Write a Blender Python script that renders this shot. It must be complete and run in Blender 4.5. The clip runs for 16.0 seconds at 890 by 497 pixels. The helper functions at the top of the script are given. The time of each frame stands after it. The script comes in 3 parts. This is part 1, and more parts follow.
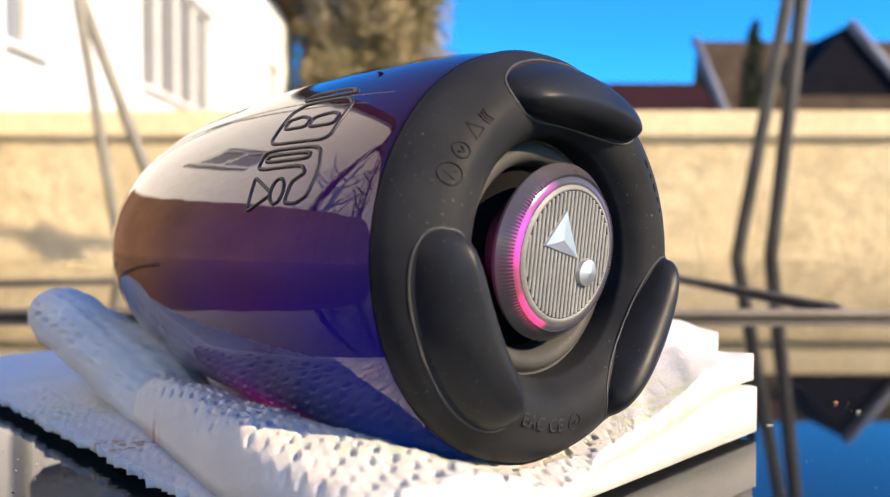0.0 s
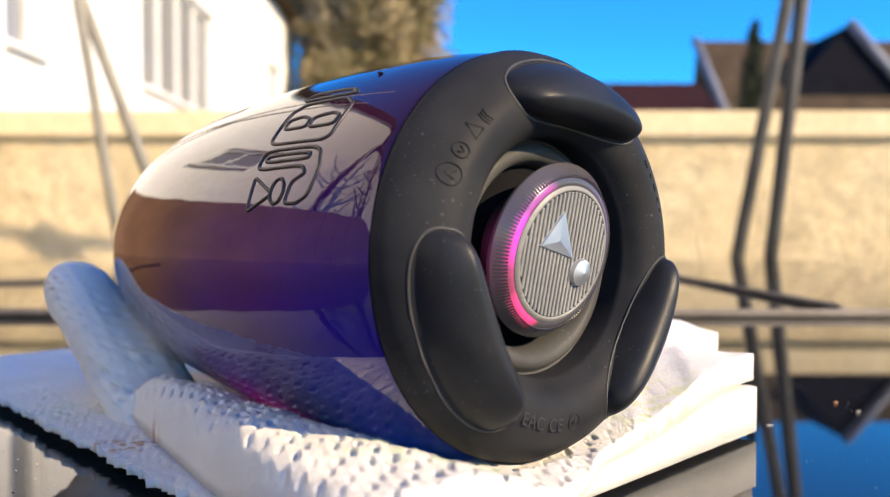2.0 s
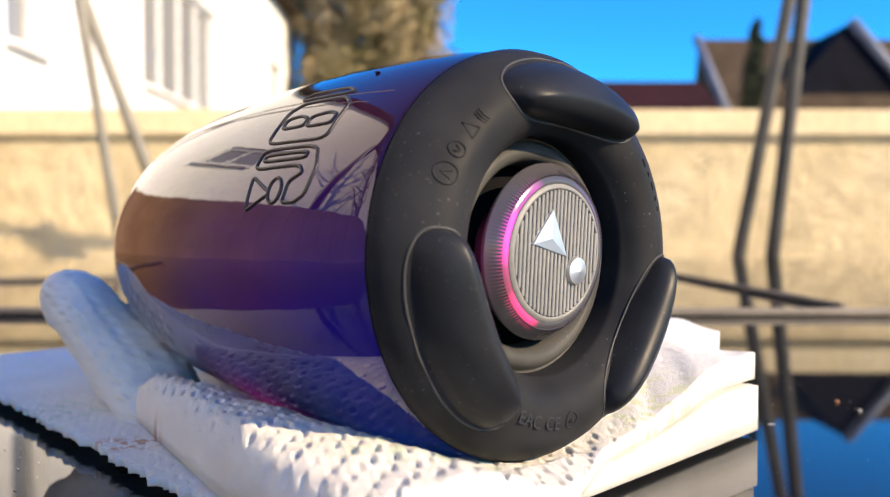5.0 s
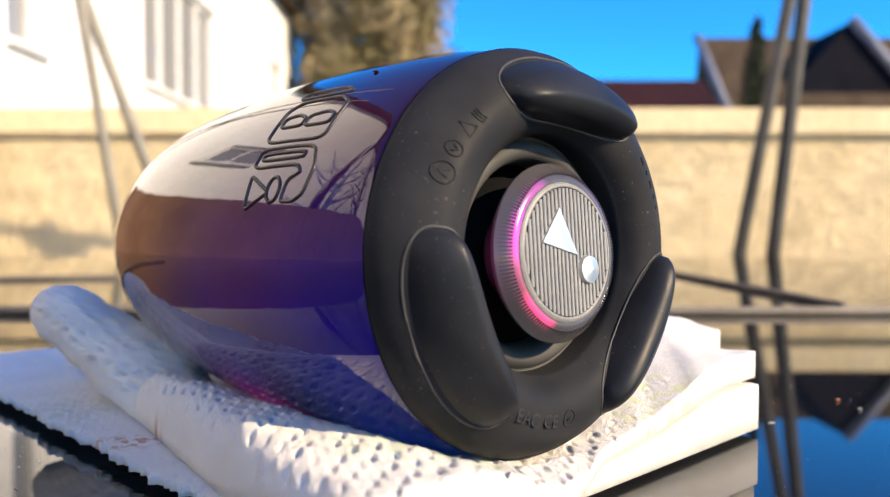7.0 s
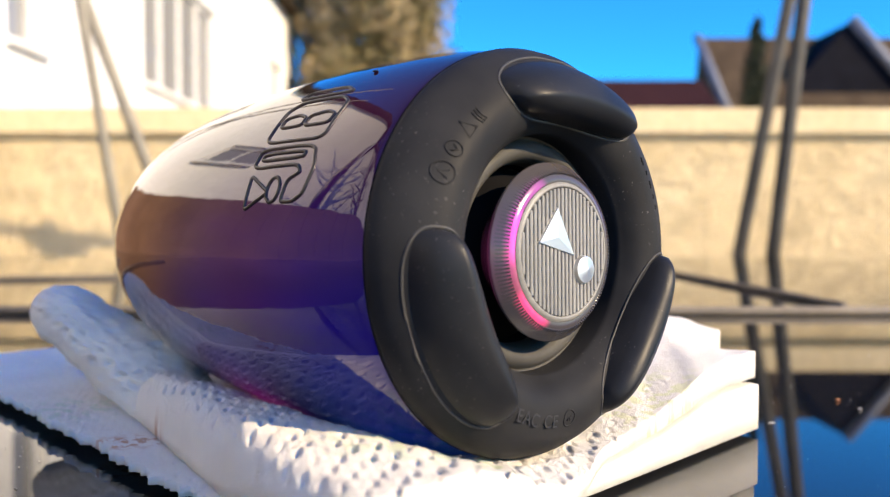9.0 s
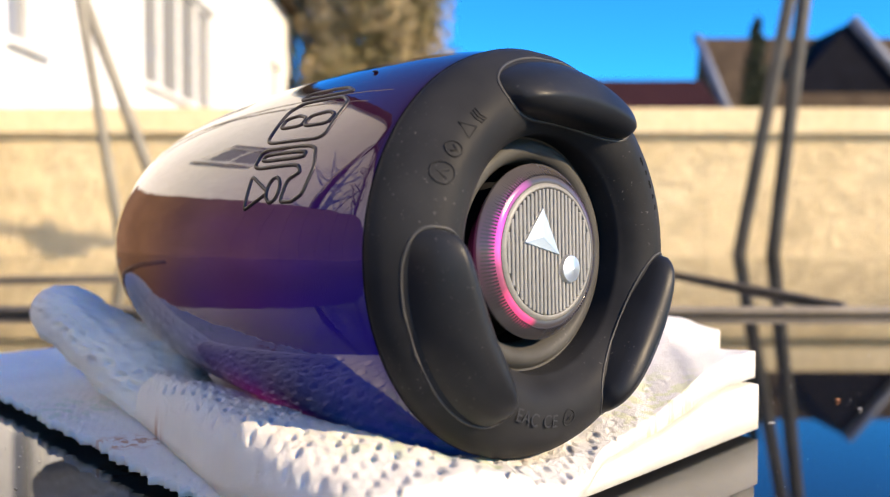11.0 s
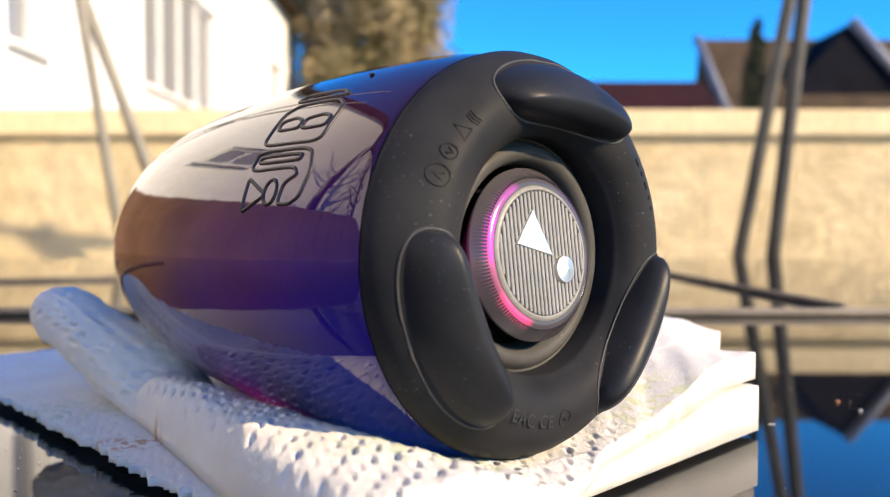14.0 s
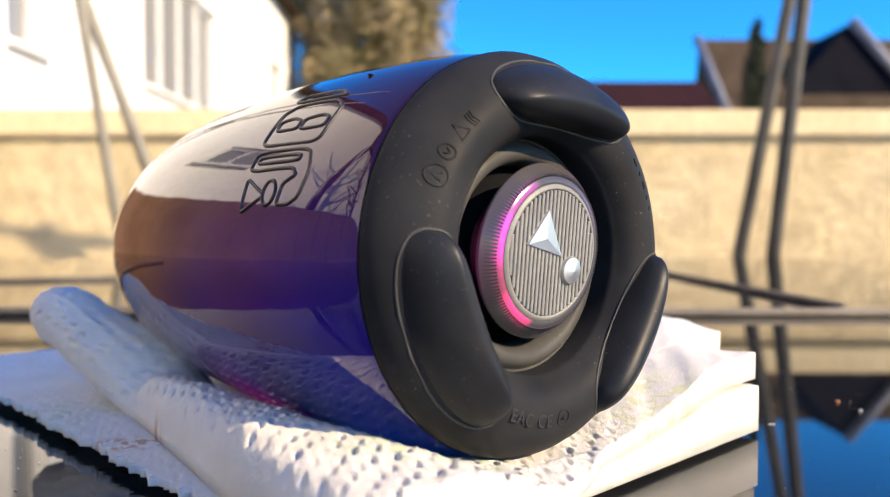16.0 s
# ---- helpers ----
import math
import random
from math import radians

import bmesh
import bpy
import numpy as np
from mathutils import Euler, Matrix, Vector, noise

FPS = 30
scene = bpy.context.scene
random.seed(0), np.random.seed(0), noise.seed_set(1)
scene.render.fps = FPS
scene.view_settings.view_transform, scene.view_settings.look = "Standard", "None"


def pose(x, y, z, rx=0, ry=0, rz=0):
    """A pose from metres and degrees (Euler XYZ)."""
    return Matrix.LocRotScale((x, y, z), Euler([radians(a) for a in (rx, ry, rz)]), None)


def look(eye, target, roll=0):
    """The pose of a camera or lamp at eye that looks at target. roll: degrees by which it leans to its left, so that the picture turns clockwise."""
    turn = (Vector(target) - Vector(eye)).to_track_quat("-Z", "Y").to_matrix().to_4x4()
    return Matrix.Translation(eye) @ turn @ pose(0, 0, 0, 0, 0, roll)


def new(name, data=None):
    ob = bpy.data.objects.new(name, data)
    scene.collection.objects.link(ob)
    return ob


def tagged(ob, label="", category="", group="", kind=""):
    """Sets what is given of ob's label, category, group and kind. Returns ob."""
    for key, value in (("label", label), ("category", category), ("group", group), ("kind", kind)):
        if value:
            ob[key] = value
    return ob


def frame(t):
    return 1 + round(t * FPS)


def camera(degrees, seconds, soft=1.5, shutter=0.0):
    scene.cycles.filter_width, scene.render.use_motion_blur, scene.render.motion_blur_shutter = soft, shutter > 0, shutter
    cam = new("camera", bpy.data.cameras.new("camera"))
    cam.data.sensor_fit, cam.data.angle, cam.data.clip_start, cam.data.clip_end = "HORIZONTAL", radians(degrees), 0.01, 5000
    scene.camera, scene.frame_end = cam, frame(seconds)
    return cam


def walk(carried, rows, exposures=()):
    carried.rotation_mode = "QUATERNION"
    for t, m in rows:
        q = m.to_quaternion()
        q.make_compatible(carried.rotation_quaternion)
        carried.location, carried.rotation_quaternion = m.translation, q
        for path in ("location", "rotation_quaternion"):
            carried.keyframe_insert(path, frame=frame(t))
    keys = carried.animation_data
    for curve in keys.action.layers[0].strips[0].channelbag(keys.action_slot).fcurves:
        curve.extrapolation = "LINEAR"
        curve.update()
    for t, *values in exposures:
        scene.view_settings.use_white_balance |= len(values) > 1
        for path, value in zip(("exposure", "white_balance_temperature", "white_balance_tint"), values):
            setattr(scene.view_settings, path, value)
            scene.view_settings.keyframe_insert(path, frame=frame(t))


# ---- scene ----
# ---------------------------------------------------------------- camera
cam = camera(58.5, 16.0, soft=1.2)
cam.data.dof.use_dof = True
cam.data.dof.focus_distance = 0.215
cam.data.dof.aperture_fstop = 11.5
EYE = (0.0, 0.0, 0.072)
# tiny drift of the propped camera: seconds, degrees to the right, degrees upwards
DRIFT = [(0.0, 0.123, 0.19), (3.0, 0.123, 0.19), (3.5, 0.06, 0.18), (4.2, 0.05, 0.16), (6.4, 0.0, 0.0),
         (9.2, 0.0, 0.0), (12.0, 0.0, 0.0), (13.2, 0.0, 0.10), (16.0, 0.0, 0.10)]
walk(cam, [(t, pose(*EYE, 90 - 1.535 + up, 0, -right)) for t, right, up in DRIFT],
     exposures=[(0.0, 0.96, 8000, 11), (16.0, 0.96, 8000, 11)])

# ---------------------------------------------------------------- light
SUN_AZ, SUN_EL = radians(-31), radians(27)   # direction to the sun, from +x
world = bpy.data.worlds.new("world")
scene.world = world
world.use_nodes = True
wn = world.node_tree.nodes
sky = wn.new("ShaderNodeTexSky")
sky.sky_type, sky.sun_disc = "NISHITA", False
sky.sun_elevation = SUN_EL
sky.sun_rotation = radians(90) - SUN_AZ
sky.ozone_density, sky.air_density, sky.dust_density = 4.0, 1.0, 0.0
sky.altitude = 900
deep = wn.new("ShaderNodeHueSaturation")
deep.inputs["Saturation"].default_value = 1.52
deep.inputs["Hue"].default_value = 0.515
world.node_tree.links.new(sky.outputs[0], deep.inputs["Color"])
world.node_tree.links.new(deep.outputs[0], wn["Background"].inputs[0])
wn["Background"].inputs[1].default_value = 0.205
sun = new("sun", bpy.data.lights.new("sun", "SUN"))
sun.data.energy, sun.data.angle, sun.data.color = 4.9, radians(0.5), (1.0, 0.86, 0.65)
to_sun = Vector((math.cos(SUN_EL) * math.cos(SUN_AZ), math.cos(SUN_EL) * math.sin(SUN_AZ), math.sin(SUN_EL)))
sun.matrix_world = look(to_sun * 10, (0, 0, 0))


# ---------------------------------------------------------------- materials
def mat(name, color, rough=0.5, metal=0.0, ior=1.5):
    m = bpy.data.materials.new(name)
    m.use_nodes = True
    b = m.node_tree.nodes["Principled BSDF"]
    b.inputs["Base Color"].default_value = (*color, 1)
    b.inputs["Roughness"].default_value = rough
    b.inputs["Metallic"].default_value = metal
    b.inputs["IOR"].default_value = ior
    return m, m.node_tree, b


def coords(nt, scale=1.0):
    tc = nt.nodes.new("ShaderNodeTexCoord")
    mp = nt.nodes.new("ShaderNodeMapping")
    s = scale if isinstance(scale, tuple) else (scale,) * 3
    mp.inputs["Scale"].default_value = s
    nt.links.new(tc.outputs["Object"], mp.inputs[0])
    return mp.outputs[0]


def noise_tex(nt, scale, detail=4.0, vec=None, rough=0.55):
    n = nt.nodes.new("ShaderNodeTexNoise")
    n.inputs["Scale"].default_value, n.inputs["Detail"].default_value = scale, detail
    n.inputs["Roughness"].default_value = rough
    nt.links.new(vec if vec is not None else coords(nt), n.inputs["Vector"])
    return n.outputs["Fac"]


def ramp(nt, fac, stops):
    r = nt.nodes.new("ShaderNodeValToRGB")
    while len(r.color_ramp.elements) < len(stops):
        r.color_ramp.elements.new(0.5)
    for e, (p, c) in zip(r.color_ramp.elements, stops):
        e.position, e.color = p, (*c, 1) if len(c) == 3 else c
    nt.links.new(fac, r.inputs[0])
    return r.outputs[0]


def grey(v):
    return (v, v, v)


def bump(nt, bsdf, height, strength, dist):
    b = nt.nodes.new("ShaderNodeBump")
    b.inputs["Strength"].default_value, b.inputs["Distance"].default_value = strength, dist
    nt.links.new(height, b.inputs["Height"])
    nt.links.new(b.outputs[0], bsdf.inputs["Normal"])


def mixed(nt, kind, fac, a, b):
    m = nt.nodes.new("ShaderNodeMix")
    m.data_type, m.blend_type = "RGBA", kind
    for sock, v in ((m.inputs[0], fac), (m.inputs[6], a), (m.inputs[7], b)):
        if isinstance(v, (int, float)):
            sock.default_value = v
        elif isinstance(v, tuple):
            sock.default_value = (*v, 1)
        else:
            nt.links.new(v, sock)
    return m.outputs[2]


def mottled(name, c1, c2, scale, rough=0.8, bscale=None, bstr=0.3, bdist=0.002, fine=0.0):
    """Two-tone noise colour at two scales with fine relief."""
    m, nt, b = mat(name, c1, rough)
    n = noise_tex(nt, scale, 5)
    col = ramp(nt, n, [(0.32, c1), (0.68, c2)])
    n2 = noise_tex(nt, scale * 9, 6)
    col = mixed(nt, "MULTIPLY", 0.7, col, ramp(nt, n2, [(0.3, grey(0.72)), (0.65, grey(1.0))]))
    nt.links.new(col, b.inputs["Base Color"])
    bump(nt, b, noise_tex(nt, bscale or scale * 12, 6), bstr, bdist)
    return m


def glossy_top():
    m, nt, b = mat("black_glass", (0.006, 0.007, 0.009), 0.02, 0.0, 1.45)
    dust = ramp(nt, noise_tex(nt, 900, 2), [(0.70, grey(0.0)), (0.78, grey(1.0))])
    patch = ramp(nt, noise_tex(nt, 9, 4), [(0.45, grey(0.0)), (0.75, grey(1.0))])
    d = mixed(nt, "MULTIPLY", 1.0, dust, patch)
    nt.links.new(mixed(nt, "MIX", d, (0.006, 0.007, 0.009), (0.25, 0.24, 0.22)), b.inputs["Base Color"])
    nt.links.new(mixed(nt, "MIX", d, grey(0.02), grey(0.6)), b.inputs["Roughness"])
    return m


def stucco():
    m, nt, b = mat("stucco", (0.62, 0.5, 0.3), 0.9)
    big = noise_tex(nt, 1.3, 6)
    col = ramp(nt, big, [(0.30, (0.53, 0.42, 0.25)), (0.55, (0.66, 0.535, 0.33)), (0.75, (0.69, 0.58, 0.375))])
    blot = ramp(nt, noise_tex(nt, 5.5, 5, rough=0.7), [(0.36, grey(0.74)), (0.56, grey(1.0))])
    col = mixed(nt, "MULTIPLY", 0.9, col, blot)
    nt.links.new(col, b.inputs["Base Color"])
    bump(nt, b, noise_tex(nt, 11, 8, rough=0.72), 0.9, 0.06)
    return m


def rubber(name="dusty_black_rubber", c1=(0.0150, 0.0157, 0.0178), c2=(0.0248, 0.0256, 0.0280), spec=0.07, lo=0.44, hi=0.56):
    m, nt, b = mat(name, c1, 0.46, 0.0, 1.42)
    b.inputs["Specular IOR Level"].default_value = spec
    n = ramp(nt, noise_tex(nt, 60, 6), [(0.35, c1), (0.7, c2)])
    dust = ramp(nt, noise_tex(nt, 1100, 2), [(0.675, grey(0.0)), (0.73, grey(1.0))])
    patch = ramp(nt, noise_tex(nt, 55, 3), [(0.50, grey(0.0)), (0.70, grey(0.5))])
    d = mixed(nt, "MULTIPLY", 1.0, dust, patch)
    nt.links.new(mixed(nt, "MIX", d, n, (0.24, 0.23, 0.22)), b.inputs["Base Color"])
    nt.links.new(ramp(nt, noise_tex(nt, 120, 4), [(0.3, grey(lo)), (0.7, grey(hi))]), b.inputs["Roughness"])
    bump(nt, b, noise_tex(nt, 2600, 3), 0.10, 0.0003)
    return m


def glow_blobs(nt, blobs):
    """Soft patches of the light-emitting diodes behind the shell, by distance to points in the thing's own space."""
    tc = nt.nodes.new("ShaderNodeTexCoord")
    total = None
    for (x, y, z), radius, color in blobs:
        d = nt.nodes.new("ShaderNodeVectorMath")
        d.operation = "DISTANCE"
        nt.links.new(tc.outputs["Object"], d.inputs[0])
        d.inputs[1].default_value = (x, y, z)
        q = nt.nodes.new("ShaderNodeMapRange")
        q.interpolation_type = "SMOOTHSTEP"
        q.inputs["From Min"].default_value, q.inputs["From Max"].default_value = radius, 0.0
        q.inputs["To Min"].default_value, q.inputs["To Max"].default_value = 0.0, 1.0
        nt.links.new(d.outputs["Value"], q.inputs["Value"])
        c = mixed(nt, "MIX", q.outputs[0], (0.0, 0.0, 0.0), color)
        total = c if total is None else mixed(nt, "ADD", 1.0, total, c)
    return total


def shell_material():
    m, nt, b = mat("tinted_clear_shell", (0.008, 0.006, 0.009), 0.03, 0.0, 1.46)
    glow = glow_blobs(nt, [((-0.010, -0.05, -0.014), 0.050, (0.001, 0.0, 0.066)),
                           ((-0.050, -0.05, 0.006), 0.050, (0.010, 0.0, 0.028)),
                           ((-0.012, -0.042, 0.034), 0.045, (0.016, 0.001, 0.014)),
                           ((-0.080, -0.046, -0.022), 0.055, (0.005, 0.001, 0.036)),
                           # amber patch: added glow that also supplies the brown mirrored at the far end
                           ((-0.125, -0.045, 0.004), 0.060, (0.024, 0.008, 0.003)),
                           ((-0.080, -0.022, -0.049), 0.032, (0.05, 0.0, 0.025)),
                           ((-0.020, -0.025, -0.046), 0.045, (0.0, 0.004, 0.045))])
    streak = ramp(nt, noise_tex(nt, 16, 4, coords(nt, (1, 1, 6))), [(0.3, grey(0.7)), (0.7, grey(1.1))])
    nt.links.new(mixed(nt, "MULTIPLY", 1.0, glow, streak), b.inputs["Emission Color"])
    bump(nt, b, noise_tex(nt, 70, 3), 0.025, 0.004)
    b.inputs["Coat Weight"].default_value, b.inputs["Coat Roughness"].default_value, b.inputs["Coat IOR"].default_value = 0.5, 0.02, 1.5
    b.inputs["Emission Strength"].default_value = 1.0
    return m


def rim_material():
    m, nt, b = mat("clear_grey_rim", (0.055, 0.05, 0.055), 0.20, 0.0, 1.5)
    arc = []
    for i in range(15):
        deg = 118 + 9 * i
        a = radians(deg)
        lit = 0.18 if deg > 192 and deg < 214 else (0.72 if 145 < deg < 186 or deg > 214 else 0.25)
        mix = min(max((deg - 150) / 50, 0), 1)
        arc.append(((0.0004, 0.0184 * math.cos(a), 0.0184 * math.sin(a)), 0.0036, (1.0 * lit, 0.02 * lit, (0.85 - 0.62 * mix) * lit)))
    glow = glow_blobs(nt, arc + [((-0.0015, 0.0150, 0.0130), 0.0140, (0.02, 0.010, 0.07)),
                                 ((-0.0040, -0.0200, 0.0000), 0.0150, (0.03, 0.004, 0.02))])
    nt.links.new(glow, b.inputs["Emission Color"])
    b.inputs["Emission Strength"].default_value = 1.0
    return m


def towel_material(name, prints=True):
    m, nt, b = mat(name, (0.66, 0.64, 0.60), 0.95)
    base = ramp(nt, noise_tex(nt, 45, 4), [(0.3, (0.73, 0.70, 0.64)), (0.7, (0.80, 0.77, 0.71))])
    if prints:
        leaf = ramp(nt, noise_tex(nt, 150, 3, coords(nt, (1, 1.6, 0)), 0.6), [(0.50, grey(0.0)), (0.56, grey(1.0))])
        for spot, r, c in (((0.004, -0.038, 0.012), 0.030, (0.50, 0.66, 0.42)), ((0.012, 0.05, 0.016), 0.028, (0.66, 0.68, 0.40)),
                           ((-0.16, -0.062, 0.02), 0.03, (0.48, 0.62, 0.46)),
                           ((-0.103, -0.0735, 0.0058), 0.010, (0.62, 0.28, 0.12)), ((-0.101, -0.0660, 0.0058), 0.009, (0.55, 0.27, 0.14)), ((-0.098, -0.0590, 0.0058), 0.009, (0.48, 0.28, 0.17))):
            tc = nt.nodes.new("ShaderNodeTexCoord")
            d = nt.nodes.new("ShaderNodeVectorMath")
            d.operation = "DISTANCE"
            nt.links.new(tc.outputs["Object"], d.inputs[0])
            d.inputs[1].default_value = spot
            near = ramp(nt, d.outputs["Value"], [(r * 0.4, grey(0.8)), (r, grey(0.0))])
            base = mixed(nt, "MIX", mixed(nt, "MULTIPLY", 1.0, leaf, near), base, c)
    nt.links.new(base, b.inputs["Base Color"])
    bump(nt, b, noise_tex(nt, 900, 6, rough=0.75), 1.0, 0.0008)
    return m


def roof_tiles(name, c1, c2):
    m, nt, b = mat(name, c1, 0.85)
    b.inputs["Specular IOR Level"].default_value = 0.08
    col = ramp(nt, noise_tex(nt, 2.2, 6), [(0.3, c1), (0.7, c2)])
    nt.links.new(col, b.inputs["Base Color"])
    w = nt.nodes.new("ShaderNodeTexWave")
    w.bands_direction = "Z"
    w.inputs["Scale"].default_value, w.inputs["Distortion"].default_value = 5.0, 1.0
    nt.links.new(coords(nt), w.inputs["Vector"])
    bump(nt, b, w.outputs["Fac"], 0.6, 0.03)
    return m


M_GLASS = glossy_top()
M_STUCCO = stucco()
M_CAP = mottled("cap_stone", (0.60, 0.49, 0.30), (0.66, 0.55, 0.355), 3.0, 0.85, 40, 0.3, 0.006)
M_RUBBER = rubber()
M_FOOT = rubber("smooth_black_rubber", (0.010, 0.0112, 0.014), (0.016, 0.0175, 0.021), 0.20, 0.36, 0.46)
# lip base raised so that the colour carries its sunlit edge
M_LIP = rubber("lit_edge_rubber", (0.045, 0.045, 0.046), (0.07, 0.07, 0.071), 0.2, 0.4, 0.5)
# surround base set paler than the ring, after its bright crest
M_ROLL = rubber("pale_surround_rubber", (0.045, 0.044, 0.042), (0.068, 0.066, 0.063), 0.12, 0.42, 0.52)
M_SHELL = shell_material()
M_RIM = rim_material()
M_TOWEL = towel_material("paper_towel")
M_TOWEL_PLAIN = towel_material("paper_towel_plain", False)
M_FACE = mottled("grey_plastic", (0.17, 0.169, 0.163), (0.215, 0.213, 0.204), 90, 0.5, 900, 0.1, 0.0002)
M_GROOVE = mottled("groove_plastic", (0.03, 0.03, 0.03), (0.045, 0.045, 0.045), 90, 0.6)
M_SILVER, _nt, _b = mat("brushed_silver", (0.58, 0.59, 0.58), 0.40, 0.93)
_nt.links.new(ramp(_nt, noise_tex(_nt, 500, 3), [(0.3, grey(0.34)), (0.7, grey(0.46))]), _b.inputs["Roughness"])
M_EMBLEM = mottled("emblem_dark", (0.012, 0.010, 0.010), (0.022, 0.019, 0.018), 200, 0.42, 800, 0.05, 0.0001)
# near-black colour and low specular put the shade of the recess in
M_RECESS = mottled("recess_shade", (0.003, 0.003, 0.004), (0.006, 0.006, 0.007), 80, 0.75, bstr=0.05, bdist=0.0002)
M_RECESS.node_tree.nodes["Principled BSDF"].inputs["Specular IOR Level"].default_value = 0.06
M_POLE = mottled("weathered_metal", (0.055, 0.051, 0.045), (0.11, 0.103, 0.09), 9, 0.6, 90, 0.3, 0.002)
M_POLE_PALE = mottled("pale_metal", (0.19, 0.175, 0.145), (0.28, 0.26, 0.215), 9, 0.6, 90, 0.3, 0.002)
M_ROD = mottled("dark_rod", (0.11, 0.095, 0.08), (0.18, 0.155, 0.13), 20, 0.85, 120, 0.2, 0.001)
M_WHITE = mottled("white_render", (0.78, 0.77, 0.74), (0.84, 0.83, 0.80), 1.2, 0.9, 30, 0.3, 0.01)
M_FRAME = mottled("white_frame", (0.70, 0.70, 0.69), (0.78, 0.78, 0.77), 4, 0.5)
M_CURTAIN = mottled("grey_curtain", (0.30, 0.30, 0.31), (0.42, 0.41, 0.40), 2.5, 0.9)
M_PANE, _nt, _b = mat("window_pane", (0.20, 0.205, 0.21), 0.05, 0.0, 1.5)
M_ROOF = roof_tiles("brown_roof_tiles", (0.048, 0.034, 0.022), (0.083, 0.060, 0.040))
M_ROOF_RED = roof_tiles("dark_red_roof_tiles", (0.022, 0.008, 0.010), (0.036, 0.013, 0.014))
# near-black tiles: the roof's shadow is put into this colour
M_GABLE_SHADE = roof_tiles("gable_shade", (0.004, 0.0045, 0.008), (0.008, 0.009, 0.015))
M_BOARD = mottled("pale_board", (0.10, 0.115, 0.16), (0.18, 0.20, 0.25), 3, 0.7)
M_BARK = mottled("bark", (0.11, 0.08, 0.055), (0.19, 0.14, 0.095), 8, 0.95, 60, 0.6, 0.02)
M_LEAF = mottled("olive_leaves", (0.12, 0.11, 0.045), (0.25, 0.20, 0.095), 0.7, 0.8)
M_TWIG = mottled("dry_twigs", (0.32, 0.25, 0.145), (0.47, 0.37, 0.22), 3, 0.9)
M_CYPRESS = mottled("dark_conifer", (0.012, 0.02, 0.010), (0.03, 0.04, 0.016), 2, 0.85)
M_DUST = mottled("pale_dust", (0.45, 0.43, 0.40), (0.6, 0.58, 0.54), 300, 0.9)
M_CRUMB = mottled("orange_crumb", (0.45, 0.17, 0.08), (0.6, 0.28, 0.14), 300, 0.8)
M_FENCE = mottled("brown_boards", (0.12, 0.062, 0.037), (0.18, 0.097, 0.058), 3, 0.85, 50, 0.4, 0.004)
M_GROUND = mottled("paving_ground", (0.26, 0.235, 0.19), (0.37, 0.335, 0.275), 0.8, 0.9, 20, 0.5, 0.02)


# ---------------------------------------------------------------- mesh helpers
def mesh_ob(name, verts, faces, material, smooth=True):
    me = bpy.data.meshes.new(name)
    me.from_pydata([tuple(map(float, v)) for v in verts], [], faces)
    me.materials.append(material)
    if smooth:
        me.shade_smooth()
    me.update()
    return new(name, me)


def part(name, bm, material, parent, label="", smooth=True):
    """Links a bmesh as one mesh object under a thing or a part."""
    me = bpy.data.meshes.new(name)
    bm.normal_update()
    bm.to_mesh(me)
    bm.free()
    me.materials.append(material)
    if smooth:
        me.shade_smooth()
    ob = new(name, me)
    ob.parent = parent
    return tagged(ob, label)


def under(ob, parent, label=""):
    ob.parent = parent
    return tagged(ob, label)


def thing(name, label, category, group="", kind="", m=None):
    e = new(name)
    e.empty_display_size = 0.05
    if m is not None:
        e.matrix_world = m
    return tagged(e, label, category, group, kind)


def box_bm(sx, sy, sz, center=(0, 0, 0), bevel=0.0, segs=2):
    bm = bmesh.new()
    bmesh.ops.create_cube(bm, size=1.0, matrix=Matrix.Translation(center) @ Matrix.Diagonal((sx, sy, sz, 1)))
    if bevel:
        bmesh.ops.bevel(bm, geom=bm.edges[:], offset=bevel, segments=segs, affect="EDGES")
    return bm


def lathe(name, profile, material, n=96, closed=False):
    """Turns (x, r) pairs round the x axis."""
    verts, faces = [], []
    k = len(profile)
    for i in range(n):
        a = 2 * math.pi * i / n
        for x, r in profile:
            verts.append((x, r * math.cos(a), r * math.sin(a)))
    for i in range(n):
        j = (i + 1) % n
        for q in range(k if closed else k - 1):
            p = (q + 1) % k
            faces.append((i * k + q, j * k + q, j * k + p, i * k + p))
    return mesh_ob(name, verts, faces, material)


def tube(name, path, radius, material, n=10, closed=False, flat=1.0):
    """A round bar along a list of points; radius may be a list."""
    P = [Vector(p) for p in path]
    verts, faces = [], []
    k = len(P)
    side = None
    for i, p in enumerate(P):
        if closed:
            t = (P[(i + 1) % k] - P[i - 1]).normalized()
        else:
            t = (P[min(i + 1, k - 1)] - P[max(i - 1, 0)]).normalized()
        if side is None:
            side = t.orthogonal().normalized()
        side = (side - t * side.dot(t)).normalized()
        up = t.cross(side)
        r = radius[i] if isinstance(radius, (list, tuple)) else radius
        for j in range(n):
            a = 2 * math.pi * j / n
            verts.append(p + side * (r * math.cos(a)) + up * (r * math.sin(a) * flat))
    for i in range(k if closed else k - 1):
        q = (i + 1) % k
        for j in range(n):
            l = (j + 1) % n
            faces.append((i * n + j, i * n + l, q * n + l, q * n + j))
    if not closed:
        faces.append(tuple(range(n))[::-1])
        faces.append(tuple((k - 1) * n + j for j in range(n)))
    return mesh_ob(name, verts, faces, material)


def smooth01(v):
    v = np.clip(v, 0.0, 1.0)
    return v * v * (3 - 2 * v)


